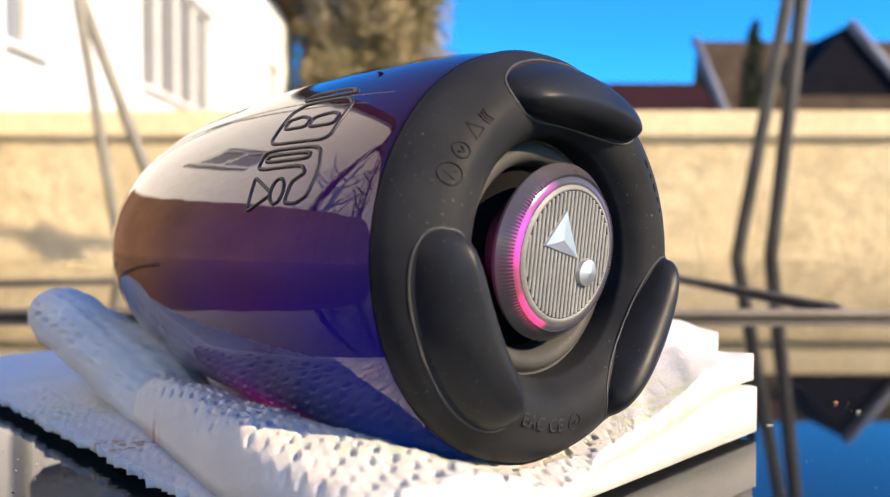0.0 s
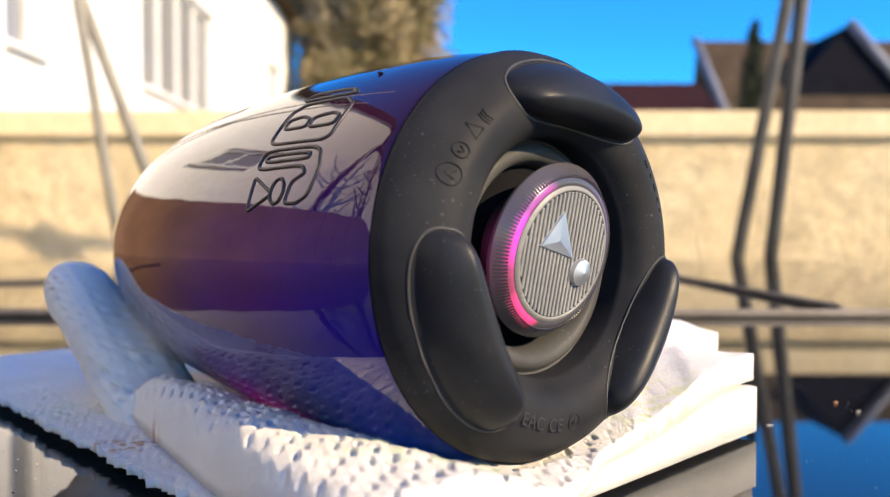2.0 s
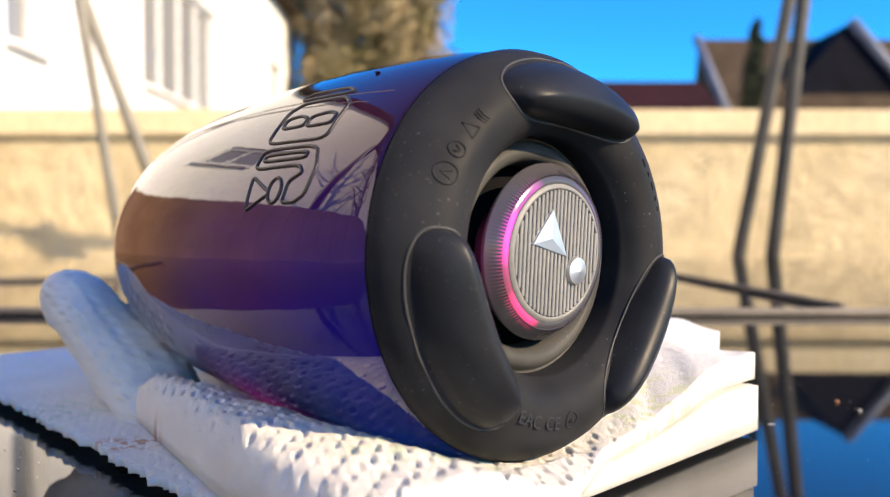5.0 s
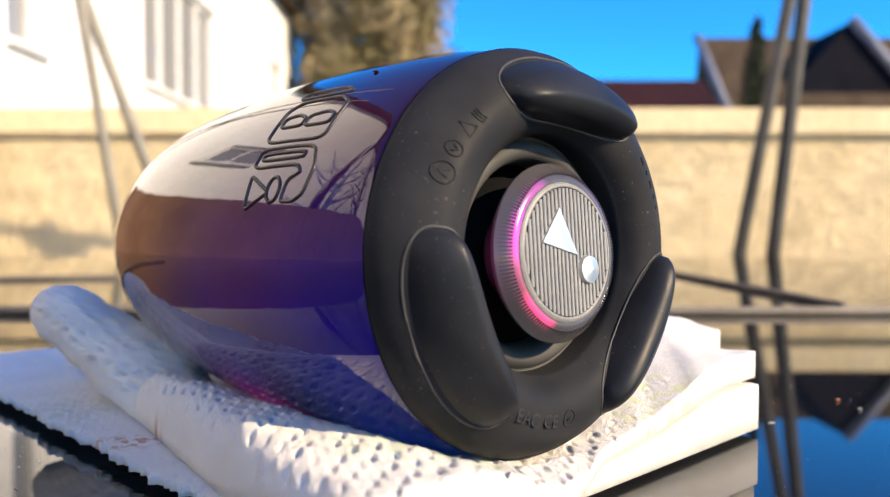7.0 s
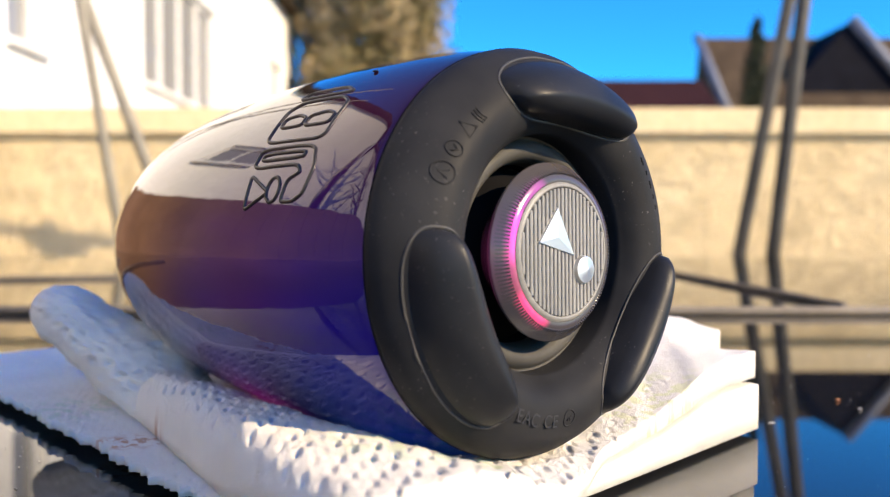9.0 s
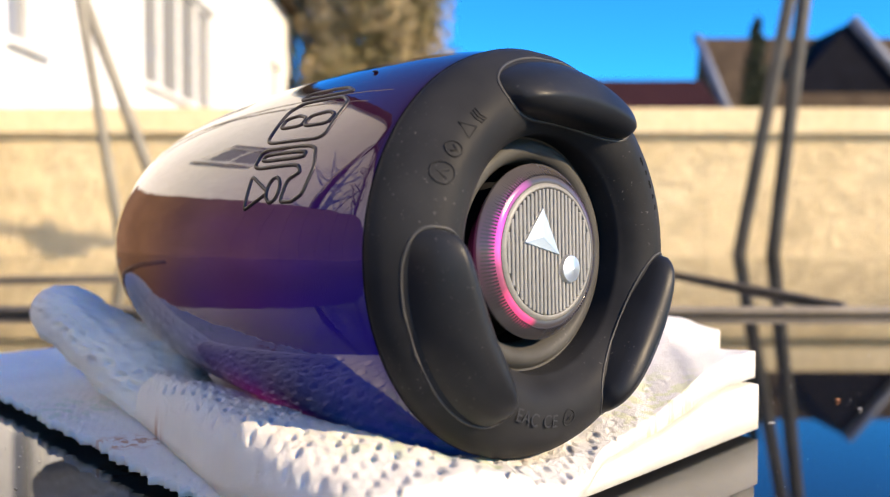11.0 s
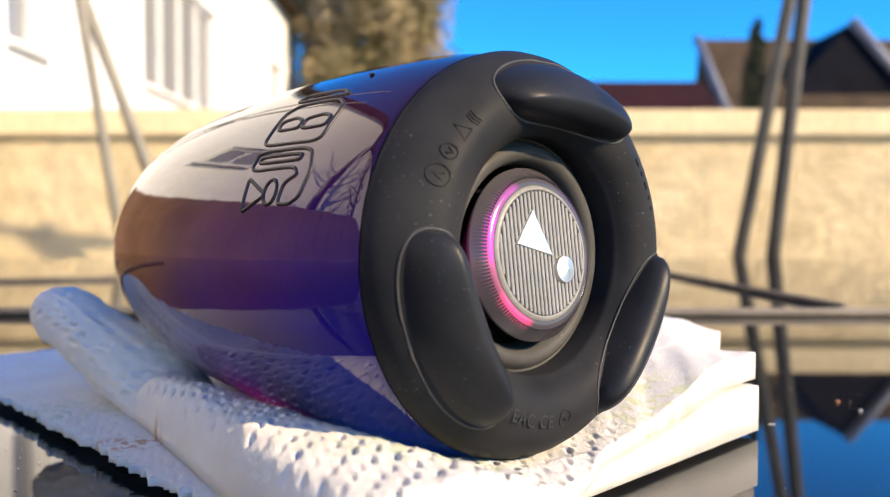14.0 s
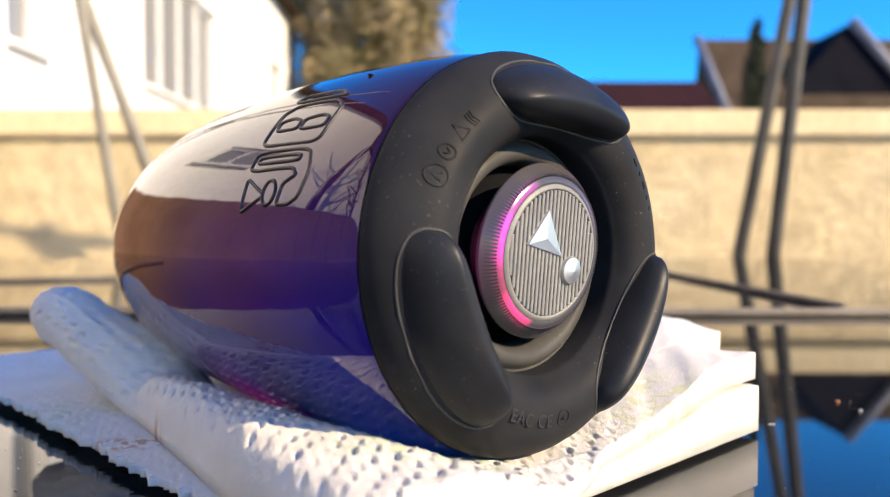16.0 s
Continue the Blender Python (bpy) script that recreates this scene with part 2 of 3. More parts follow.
# ---------------------------------------------------------------- ground, wall, table
GROUND = -0.75
gr = mesh_ob("ground", [(-400, -400, GROUND), (400, -400, GROUND), (400, 400, GROUND), (-400, 400, GROUND)], [(0, 1, 2, 3)], M_GROUND, False)
tagged(gr, "pale paved garden ground reaching to the horizon", "ground", kind="structure")

WALL_Y = 4.4
gw = thing("garden_wall", "cream stuccoed garden wall with a projecting cap", "wall", kind="structure", m=pose(0, WALL_Y, 0, 0, 0, 0.25))
part("wall_face", box_bm(24, 0.2, 1.32, (0, 0.1, -0.75 + 0.66)), M_STUCCO, gw, smooth=False)
part("wall_cap", box_bm(24, 0.30, 0.155, (0, 0.1, 0.57 + 0.0775), 0.02), M_CAP, gw, "cream coping stone", smooth=False)

# unseen fence, added to give the shell a brown reflection
fence = thing("fence", "unseen brown board fence, added for the brown reflection in the shell", "fence", m=pose(-1.8, 0, GROUND))
for i in range(38):
    part("board", box_bm(0.025, 0.1515, 1.34 + 0.01 * math.sin(i * 2.3), (0, -2.85 + 0.152 * i, 0.67), 0.003, 1), M_FENCE, fence, smooth=False)
for z in (0.3, 1.15):
    part("rail", box_bm(0.05, 5.8, 0.08, (-0.04, -0.03, z)), M_FENCE, fence, smooth=False)

TABLE_FAR = 1.92
table = thing("table", "large table with a glossy black glass top, slightly dusty", "table", m=pose(0, 0, GROUND))
part("tabletop", box_bm(2.6, TABLE_FAR + 0.7, 0.02, (0, (TABLE_FAR - 0.7) / 2, 0.74), 0.003), M_GLASS, table, "glossy black glass", smooth=False)
for sx in (-1.15, 1.15):
    for sy in (-0.55, TABLE_FAR - 0.15):
        part("leg", box_bm(0.06, 0.06, 0.73, (sx, sy, 0.365), 0.004), M_ROD, table, smooth=False)


def rod(label, p, q, r):
    ob = tube("metal_rod", [p, Vector(p).lerp(Vector(q), 0.5), q], r, M_ROD, 12)
    return tagged(ob, label, "rod", "rods on the table")


rod("thin dark metal rod lying across the black glass", (-0.75, 0.66, 0.0036), (0.75, 0.645, 0.0036), 0.0036)
rod("thin dark metal rod lying lengthways on the glass", (0.335, 1.62, 0.0032), (0.352, 0.70, 0.0032), 0.0032)
rod("thin dark metal rod lying slanted on the glass", (-0.72, 1.03, 0.003), (-0.30, 1.16, 0.003), 0.003)


# ---------------------------------------------------------------- speaker
SPOT = Vector((0.0208, 0.2094, 0.0649))
TURN, TILT = -47.46, -0.3
R0, LEN = 0.0525, 0.2050


def at_angle(x, r, deg):
    a = radians(deg)
    return Vector((x, r * math.cos(a), r * math.sin(a)))


def body_radius(q):
    """The shell swells quickly behind the ring, then rounds off to the far end."""
    swell = R0 + 0.00515 * (1 - np.exp(-q / 0.10)) - 0.00335 * q
    return swell * np.maximum(1 - q ** 3.58, 0.0) ** (1 / 3.34)


def shell_radius(x):
    return float(body_radius(min(max(-x / LEN, 0.0), 1.0)))


# end ring in (x, r): outer side, rounded face, crisp inner edge and a short wall
RING = [(-0.0004, R0 - 0.0020), (-0.0004, R0 - 0.0003), (0.0002, R0 + 0.0003), (0.0025, R0 + 0.0005), (0.0058, 0.0518),
        (0.0085, 0.0500), (0.0107, 0.0480), (0.0126, 0.0456), (0.0140, 0.0430), (0.0147, 0.0404), (0.0145, 0.0380),
        (0.0137, 0.0359), (0.0125, 0.0341), (0.0110, 0.0328), (0.0096, 0.0319), (0.0086, 0.0313), (0.0081, 0.0309),
        (0.0070, 0.0307), (0.0016, 0.0306)]
# half-round roll of the rubber surround, and the dark recess behind it
ROLL = [(0.0014, 0.0307), (0.0010, 0.0303), (0.0016, 0.0298), (0.0030, 0.0289), (0.0037, 0.0278), (0.0038, 0.0268), (0.0033, 0.0257),
        (0.0021, 0.0248), (0.0004, 0.0242), (-0.0020, 0.0238), (-0.0042, 0.0237)]


def ring_x(r):
    """How far the ring's face stands out at radius r."""
    face = RING[4:16]
    return float(np.interp(r, [q[1] for q in reversed(face)], [q[0] for q in reversed(face)]))


def build_speaker():
    sp = thing("portable_speaker", "lying cylindrical speaker, tinted clear shell glowing blue and purple", "speaker",
               m=Matrix.Translation(SPOT) @ pose(0, 0, 0, 0, TILT, TURN))
    prof = [(0.001, R0 - 0.002), (0.0, R0 - 0.0004), (-0.0006, R0)]
    steps = [i / 125 for i in range(1, 51)] + [1 - 0.6 * (1 - i / 60) ** 2 for i in range(1, 60)]
    prof += [(-LEN * q, float(body_radius(q))) for q in steps] + [(-LEN, 0.0)]
    under(lathe("shell", prof, M_SHELL, 160), sp, "glossy tinted clear shell lit from inside in blue and purple")
    # rubber end ring
    under(lathe("surround_roll", ROLL, M_ROLL, 128), sp, "half-round black rubber surround")
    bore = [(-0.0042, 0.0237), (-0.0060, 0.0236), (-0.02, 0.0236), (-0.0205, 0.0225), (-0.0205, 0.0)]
    under(lathe("bore", bore, M_RECESS, 96), sp, "recess behind the pumping cap, coloured near-black for its shade")
    rg = lathe("end_ring", RING, M_RUBBER, 192)
    under(rg, sp, "matt black rubber end ring")
    for mid in (85, 205, 325):
        foot(sp, mid)
    seam = tube("seam", [at_angle(0.0004, R0 + 0.0003, 2 * i) for i in range(180)], 0.00022, M_RECESS, 6, True)
    under(seam, sp)
    marks(sp)
    emblem(sp)
    return sp


def foot(sp, mid):
    """A bean-shaped rubber pad that swells out of the ring."""
    nu, nv = 40, 22
    verts, faces = [], []
    for i in range(nu + 1):
        u = -1 + 2 * i / nu
        span = 34.4
        for j in range(nv + 1):
            v = -1 + 2 * j / nv
            # rounded rectangle outline
            e = (1 - abs(u) ** 5) ** 0.30 if abs(u) < 1 else 0.0
            inner, outer = 0.0326 + 0.0050 * u * u, 0.0489
            rr = (inner + outer) / 2 + v * (outer - inner) / 2 * (0.45 + 0.55 * e)
            ang = mid + span * u * (1 - 0.03 * v * v)
            edge = (1 - abs(u) ** 6) * (1 - abs(v) ** 4)
            dome = max(edge, 0.0) ** 0.5
            base = ring_x(rr) - 0.0012
            x = base + (0.0212 - base) * dome - 0.0016 * dome * max(-v - 0.3, 0)
            # the pad slopes outwards from a soft ridge near its inner side
            x -= dome * (0.0046 * max(v + 0.30, 0) ** 1.3 + 0.0030 * max(v, 0) ** 3)
            verts.append(at_angle(x, rr, ang))
    w = nv + 1
    for i in range(nu):
        for j in range(nv):
            a = i * w + j
            faces.append((a, a + 1, a + w + 1, a + w))
    ft = mesh_ob("foot", verts, faces, M_FOOT)
    under(ft, sp, "raised smooth rubber foot")
    # fine moulded lip round the pad
    path = []
    for s in range(72):
        a = 2 * math.pi * s / 72
        cu, sv = math.cos(a), math.sin(a)
        u = math.copysign(abs(cu) ** 0.45, cu)
        v = math.copysign(abs(sv) ** 0.6, sv)
        rr = 0.0420 + 0.0076 * v + (0.0030 * u * u - 0.0016 if v < 0 else 0.0)
        xx = ring_x(rr)
        path.append(at_angle(xx, rr, mid + 34.5 * u))
    under(tube("lip", path, 0.00032, M_LIP, 6, True), ft, "moulded lip, coloured paler for its lit edge")


def marks(sp):
    """Moulded approval marks on the ring's face."""
    def on_face(pts):
        return [Vector((ring_x(math.hypot(p.y, p.z)) + 0.00006, p.y, p.z)) for p in pts]

    def flat_ring(name, ang, r, rad, m=18):
        c = at_angle(0.0, r, ang)
        pts = [c + Vector((0, rad * math.cos(2 * math.pi * i / m), rad * math.sin(2 * math.pi * i / m))) for i in range(m)]
        under(tube(name, on_face(pts), 0.00022, M_RUBBER, 6, True), sp)

    def stroke(name, ang, r, pts):
        c = at_angle(0.0, r, ang)
        a = radians(ang)
        e_r, e_t = Vector((0, math.cos(a), math.sin(a))), Vector((0, -math.sin(a), math.cos(a)))
        under(tube(name, on_face([c + e_t * p[0] + e_r * p[1] for p in pts]), 0.00022, M_RUBBER, 6), sp)

    flat_ring("round_mark", 155, 0.0448, 0.0025)
    flat_ring("round_mark", 147, 0.0446, 0.0018)
    stroke("mark_stroke", 155, 0.0448, [(-0.001, -0.001), (0, 0.0012), (0.001, -0.001)])
    stroke("mark_stroke", 147, 0.0446, [(-0.0008, 0.0005), (0, -0.0008), (0.0008, 0.0005)])
    stroke("mark_stroke", 139, 0.0445, [(-0.0018, -0.0016), (0.0018, -0.0016), (0, 0.0018), (-0.0018, -0.0016)])
    for k in range(3):
        stroke("mark_stroke", 134 - 1.1 * k, 0.0440, [(0, -0.0016), (0.0004, 0), (0, 0.0016)])
    flat_ring("round_mark", 271, 0.0410, 0.0021)
    stroke("mark_stroke", 271, 0.0410, [(-0.0008, 0.0006), (-0.0003, -0.0007), (0.0003, 0.0006), (0.0008, -0.0007)])
    for k in range(7):
        stroke("mark_stroke", 18 + 3.4 * k + (k % 3), 0.0415, [(-0.0005, -0.0006), (0.0001 * k, 0.0006), (0.0005, -0.0003)])
    for text, ang in (("EAC", 249.0), ("CE", 261.0)):
        cu = bpy.data.curves.new("approval_text", "FONT")
        cu.body, cu.size, cu.extrude, cu.align_x = text, 0.0046, 0.00012, "CENTER"
        tmp = new("approval_text_source", cu)
        me = bpy.data.meshes.new_from_object(tmp.evaluated_get(bpy.context.evaluated_depsgraph_get()))
        bpy.data.objects.remove(tmp)
        me.materials.append(M_EMBLEM)
        ob = new("approval_text", me)
        ob.parent = sp
        a = radians(ang)
        e_t, e_r = Vector((0, -math.sin(a), math.cos(a))), Vector((0, -math.cos(a), -math.sin(a)))
        c = at_angle(ring_x(0.0411) + 0.0001, 0.0428, ang)
        ob.matrix_local = Matrix(((0, 0, 1, c.x), (e_t.y, e_r.y, 0, c.y), (e_t.z, e_r.z, 0, c.z), (0, 0, 0, 1)))


def emblem(sp):
    """Plain raised shapes of the maker's mark, wrapped on the shell: (angle, x) corners."""
    def rounded(pts, r=0.35, m=5):
        out, k = [], len(pts)
        for i in range(k):
            p0, p1, p2 = (Vector(pts[i - 1]), Vector(pts[i]), Vector(pts[(i + 1) % k]))
            a, b = p1.lerp(p0, r), p1.lerp(p2, r)
            for s in range(m + 1):
                t = s / m
                out.append((1 - t) ** 2 * a + 2 * t * (1 - t) * p1 + t * t * b)
        return out

    def shape(name, pts, r=0.3, fill=True):
        """pts: (arc millimetres from 166 degrees, x millimetres)."""
        P = []
        rp = rounded([(p[0], p[1]) for p in pts], r)
        for i, p in enumerate(rp):
            q = rp[(i + 1) % len(rp)]
            for s in range(3):
                P.append(p.lerp(q, s / 3))
        wrap = [at_angle(p.y / 1000, shell_radius(p.y / 1000) - 0.00016, 166 - math.degrees(p.x / 52.5)) for p in P]
        under(tube(name, wrap, 0.00060, M_EMBLEM, 8, True), sp, "raised dark outline")

    shape("emblem_triangle", [(-1.9, -48.6), (7.0, -48.6), (2.4, -38.2)], 0.14)
    c = [(3.0 + 3.2 * math.cos(2 * math.pi * i / 12), -36.2 + 2.9 * math.sin(2 * math.pi * i / 12)) for i in range(12)]
    shape("emblem_disc", c, 0.5)
    shape("emblem_bar", [(8.9, -49.4), (14.2, -48.6), (14.2, -24.2), (8.2, -21.2), (1.8, -22.8), (-0.1, -26.6), (-0.1, -31.8), (5.2, -30.8), (7.2, -26.2), (9.2, -28.6)], 0.26)
    shape("emblem_slot", [(10.8, -46.4), (12.6, -46.0), (12.7, -27.0), (11.0, -27.4)], 0.30)
    shape("emblem_block", [(16.1, -49.3), (27.0, -49.0), (29.8, -44.6), (29.9, -26.6), (27.4, -22.4), (16.0, -22.8)], 0.20)
    shape("emblem_slot", [(20.7, -46.4), (24.0, -46.6), (24.7, -40.5), (23.4, -36.4), (20.8, -36.4)], 0.30)
    shape("emblem_slot", [(20.4, -35.0), (23.8, -35.0), (24.7, -27.6), (23.6, -24.2), (20.7, -24.6)], 0.30)
    shape("emblem_block", [(31.6, -48.9), (34.4, -45.4), (34.2, -29.0), (31.8, -24.4)], 0.22)
    ob = lathe("led_dot", [(0.0, 0.0), (0.0003, 0.0006), (0.0, 0.0009)], M_EMBLEM, 12)
    ob.matrix_local = Matrix.Translation(at_angle(-0.026, shell_radius(-0.026) + 0.0002, 121)) @ pose(0, 0, 0, 121 - 90, -90, 0)
    under(ob, sp)


FACE_X, FACE_Z = 0.0136, 0.0008


def build_radiator(sp):
    """The domed cap that pumps in and out; its origin lies at the middle of its front face."""
    prof = [(-0.016, 0.0150), (-0.0095, 0.0165), (-0.0070, 0.0195), (-0.0052, 0.0221), (-0.0042, 0.0228), (-0.0036, 0.0228)]
    prof += [(-0.0034, 0.0226), (-0.0022, 0.0215), (-0.0010, 0.0203), (-0.0003, 0.0190), (0.0, 0.0182), (-0.0002, 0.0176)]
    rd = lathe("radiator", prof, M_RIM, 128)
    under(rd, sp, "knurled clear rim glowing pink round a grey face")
    rd.location = (FACE_X, 0, FACE_Z)
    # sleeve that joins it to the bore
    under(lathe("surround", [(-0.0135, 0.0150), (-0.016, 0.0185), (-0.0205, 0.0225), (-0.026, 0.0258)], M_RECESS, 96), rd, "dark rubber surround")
    face = bmesh.new()
    bmesh.ops.create_circle(face, cap_ends=True, segments=96, radius=0.0178, matrix=Matrix.Rotation(radians(90), 4, "Y"))
    part("face", face, M_GROOVE, rd, "grey ribbed face", smooth=False)
    # upright ribs, sheared like the grille
    count, pitch = 22, 0.00147
    for i in range(count):
        y = (i - (count - 1) / 2) * pitch
        half = math.sqrt(max(0.0163 ** 2 - y * y, 0)) - 0.0002
        if half < 0.001:
            continue
        part("rib", box_bm(0.0007, 0.00112, 2 * half, (0.0003, y, 0), 0.0002, 1), M_FACE, rd, smooth=False)
    under(lathe("bezel", [(-0.0001, 0.0162), (0.0005, 0.0163), (0.0006, 0.0167), (0.0002, 0.0173), (-0.0004, 0.0180)], M_FACE, 96), rd)
    # knurls
    kn = 144
    bm = bmesh.new()
    bmesh.ops.create_cube(bm, size=1.0, matrix=Matrix.Diagonal((0.0044, 0.00040, 0.0009, 1)))
    first = None
    for i in range(kn):
        a = 2 * math.pi * i / kn
        m = Matrix.Rotation(a - math.pi / 2, 4, "X") @ Matrix.Translation((-0.0022, 0, 0.0209)) @ Matrix.Rotation(radians(42), 4, "Y")
        if first is None:
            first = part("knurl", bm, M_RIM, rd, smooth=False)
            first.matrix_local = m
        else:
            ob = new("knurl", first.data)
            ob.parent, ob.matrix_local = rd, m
    # silver marks: plain triangle and disc
    t = bmesh.new()
    pts = [(-0.0033, 0.0112), (-0.0104, 0.0025), (0.0030, -0.0009)]
    lo = [t.verts.new((0.0004, y, z)) for y, z in pts]
    hi = [t.verts.new((0.0011, y * 0.97, z * 0.97 + 0.0001)) for y, z in pts]
    peak = t.verts.new((0.00145, -0.0036, 0.0038))
    for i in range(3):
        j = (i + 1) % 3
        t.faces.new((lo[i], lo[j], hi[j], hi[i]))
        t.faces.new((hi[i], hi[j], peak))
    bmesh.ops.recalc_face_normals(t, faces=t.faces)
    part("silver_triangle", t, M_SILVER, rd, "brushed silver triangle", smooth=False)
    d = bmesh.new()
    bmesh.ops.create_cone(d, cap_ends=True, segments=40, radius1=0.0037, radius2=0.0034, depth=0.0012,
                          matrix=Matrix.Translation((0.0011, 0.0070, -0.0046)) @ Matrix.Rotation(radians(90), 4, "Y"))
    bmesh.ops.create_cone(d, cap_ends=False, segments=40, radius1=0.0034, radius2=0.0, depth=0.0008,
                          matrix=Matrix.Translation((0.0021, 0.0070, -0.0046)) @ Matrix.Rotation(radians(90), 4, "Y"))
    part("silver_disc", d, M_SILVER, rd, "brushed silver disc", smooth=False)
    return rd


speaker = build_speaker()
radiator = build_radiator(speaker)


# ---------------------------------------------------------------- paper towels
TOWEL_POSE = pose(0.0187, 0.2161, 0, 0, 0, -45.94)
rng = np.random.default_rng(5)


def wob(x, y, s, seed=0.0):
    """Smooth waviness between about -1 and 1."""
    return (np.sin(x * s + seed) * np.cos(y * s * 0.8 + 1.7 * seed) + 0.5 * np.sin(x * s * 2.3 + y * s * 1.9 + seed * 3)) / 1.5


def dents(x, y, px=0.0070, py=0.0050):
    """Rows of small oblong embossed dimples of uneven depth."""
    y = y + 0.0012 * np.sin(x * 60)
    row = np.floor(y / py)
    xs = x / px + 0.5 * np.mod(row, 2) + 0.12 * np.sin(row * 2.7)
    col = np.floor(xs)
    h = np.mod(np.abs(np.sin(row * 12.9898 + col * 78.233)) * 43758.5453, 1.0)
    u = (xs - col - 0.5) * px
    v = (y / py - row - 0.5) * py
    pit = np.exp(-(u / 0.0017) ** 4 - ((v + 0.55 * u) / 0.00075) ** 2)
    swell = np.exp(-(u / 0.0020) ** 2 - ((v + 0.45 * u - 0.0014) / 0.0009) ** 2)
    calm = 1 - 0.50 * smooth01((y + 0.030) / 0.02) - 0.35 * smooth01((y - 0.015) / 0.035)
    return (pit - 0.4 * swell) * (0.35 + 0.9 * h) * calm


def pad(name, xs, ys_lo, ys_hi, ny, top, bottom, material, depth=0.0007, push=None):
    """A puffed sheet: top and bottom surfaces over the same plan, joined by rounded edges."""
    nx = len(xs)
    lo = np.array([ys_lo(x) for x in xs])
    hi = np.array([ys_hi(x) for x in xs])
    v = np.linspace(0, 1, ny)
    X = np.repeat(xs[:, None], ny, 1)
    Y = lo[:, None] + (hi - lo)[:, None] * v[None, :]
    if push is not None:
        X = push(X, Y)
    T = top(X, Y) - depth * dents(X, Y)
    B = bottom(X, Y)
    # soften towards the rim
    gx = np.minimum(np.arange(nx), np.arange(nx)[::-1]) / 4.0
    gy = np.minimum(np.arange(ny), np.arange(ny)[::-1]) / 4.0
    rim = np.sqrt(1 - (1 - np.clip(np.minimum(gx[:, None], gy[None, :]), 0, 1)) ** 2)
    mid = (T + B) / 2
    T = mid + (T - mid) * (0.96 + 0.04 * rim)
    B = mid + (B - mid) * (0.96 + 0.04 * rim)
    verts = np.concatenate([np.stack([X, Y, T], -1).reshape(-1, 3), np.stack([X, Y, B], -1).reshape(-1, 3)])
    n = nx * ny
    idx = np.arange(n).reshape(nx, ny)
    a, b, c, d = idx[:-1, :-1].ravel(), idx[1:, :-1].ravel(), idx[1:, 1:].ravel(), idx[:-1, 1:].ravel()
    faces = np.concatenate([np.stack([a, b, c, d], 1), np.stack([d, c, b, a], 1) + n])
    loop = np.concatenate([idx[:, 0], idx[-1, 1:], idx[-2::-1, -1], idx[0, -2:0:-1]])
    nxt = np.roll(loop, -1)
    side = np.stack([loop, loop + n, nxt + n, nxt], 1)
    return mesh_ob(name, verts, np.concatenate([faces, side]).tolist(), material)


def top_line(X, Y):
    """Height of the pile's top: cradles the speaker, rises to the wings."""
    z = 0.0118 + 0.0150 * smooth01((Y - 0.012) / 0.085) + 0.0100 * smooth01((-Y - 0.018) / 0.034)
    z = z + 0.0030 * smooth01((-X - 0.06) / 0.10) * smooth01((-Y - 0.01) / 0.03)
    z = z + 0.0050 * smooth01((Y - 0.07) / 0.06) * smooth01((-X + 0.0) / 0.03)
    return z + 0.0009 * wob(X, Y, 70, 0.6) + 0.0005 * wob(X, Y, 190, 2.2)


TO_SHELL = (Matrix.Translation(SPOT) @ pose(0, 0, 0, 0, 0, TURN)).inverted() @ TOWEL_POSE


def shell_under(X, Y):
    """Height of the underside of shell and ring over the towels' plan."""
    m = TO_SHELL
    x, y = m[0][0] * X + m[0][1] * Y + m[0][3], m[1][0] * X + m[1][1] * Y + m[1][3]
    r = body_radius(np.clip(-x / LEN, 0, 0.98))
    r = np.where(x > 0.012, 0.045, r) + 0.0006
    return np.where(np.abs(y) < r, SPOT.z - np.sqrt(np.maximum(r * r - y * y, 0)), 1.0)


def level(k, n):
    """The k-th of n+1 surfaces between the glass and the pile's top."""
    return lambda X, Y: 0.0016 + (top_line(X, Y) - 0.0016) * (k / n) - 0.0002


def ragged(seed, amp):
    ph = rng.uniform(0, 6.28, 6)
    return lambda x: amp * sum(math.sin(x * f + p) for f, p in zip((90, 210, 460, 830, 1300, 2100), ph)) / 3


def towel(name, label, mesh):
    mesh.matrix_world = TOWEL_POSE
    return tagged(mesh, label, "paper towel", "pile of paper towels")


rag = ragged(1, 0.0015)
towel("paper_towel", "white paper towel sheet with a torn fringed edge",
      pad("paper_towel", np.linspace(-0.32, 0.0200, 760), lambda x: -0.0715 + rag(x), lambda x: 0.0, 160,
          lambda X, Y: 0.0058 + 0.0004 * wob(X, Y, 50, 2) + 0 * X, lambda X, Y: 0.0030 + 0 * X, M_TOWEL, 0.0005))
for k, (xf, yr, lab) in enumerate([(0.0205, 0.1065, "thick folded white paper towel lying on the black glass")]):
    rg_ = ragged(3 + k, 0.0006)
    towel("paper_towel", lab,
          pad("paper_towel", np.linspace(-0.22, xf, 150), lambda x: 0.001, lambda x, yr=yr, g=rg_: yr + g(x), 110,
              lambda X, Y, k=k: np.maximum(top_line(X, Y) * 0.62 + 0.0008, 0.0060) , lambda X, Y, k=k: np.maximum(level(k, 3)(X, Y) + 0.0001, 0.0016 + 0.001 * k), M_TOWEL_PLAIN, 0.0004))


def near_left(x):
    return -0.0758 - 0.191 * x


def near_right(x):
    return 0.1075 + 0.034 * smooth01((-x - 0.008) / 0.004)


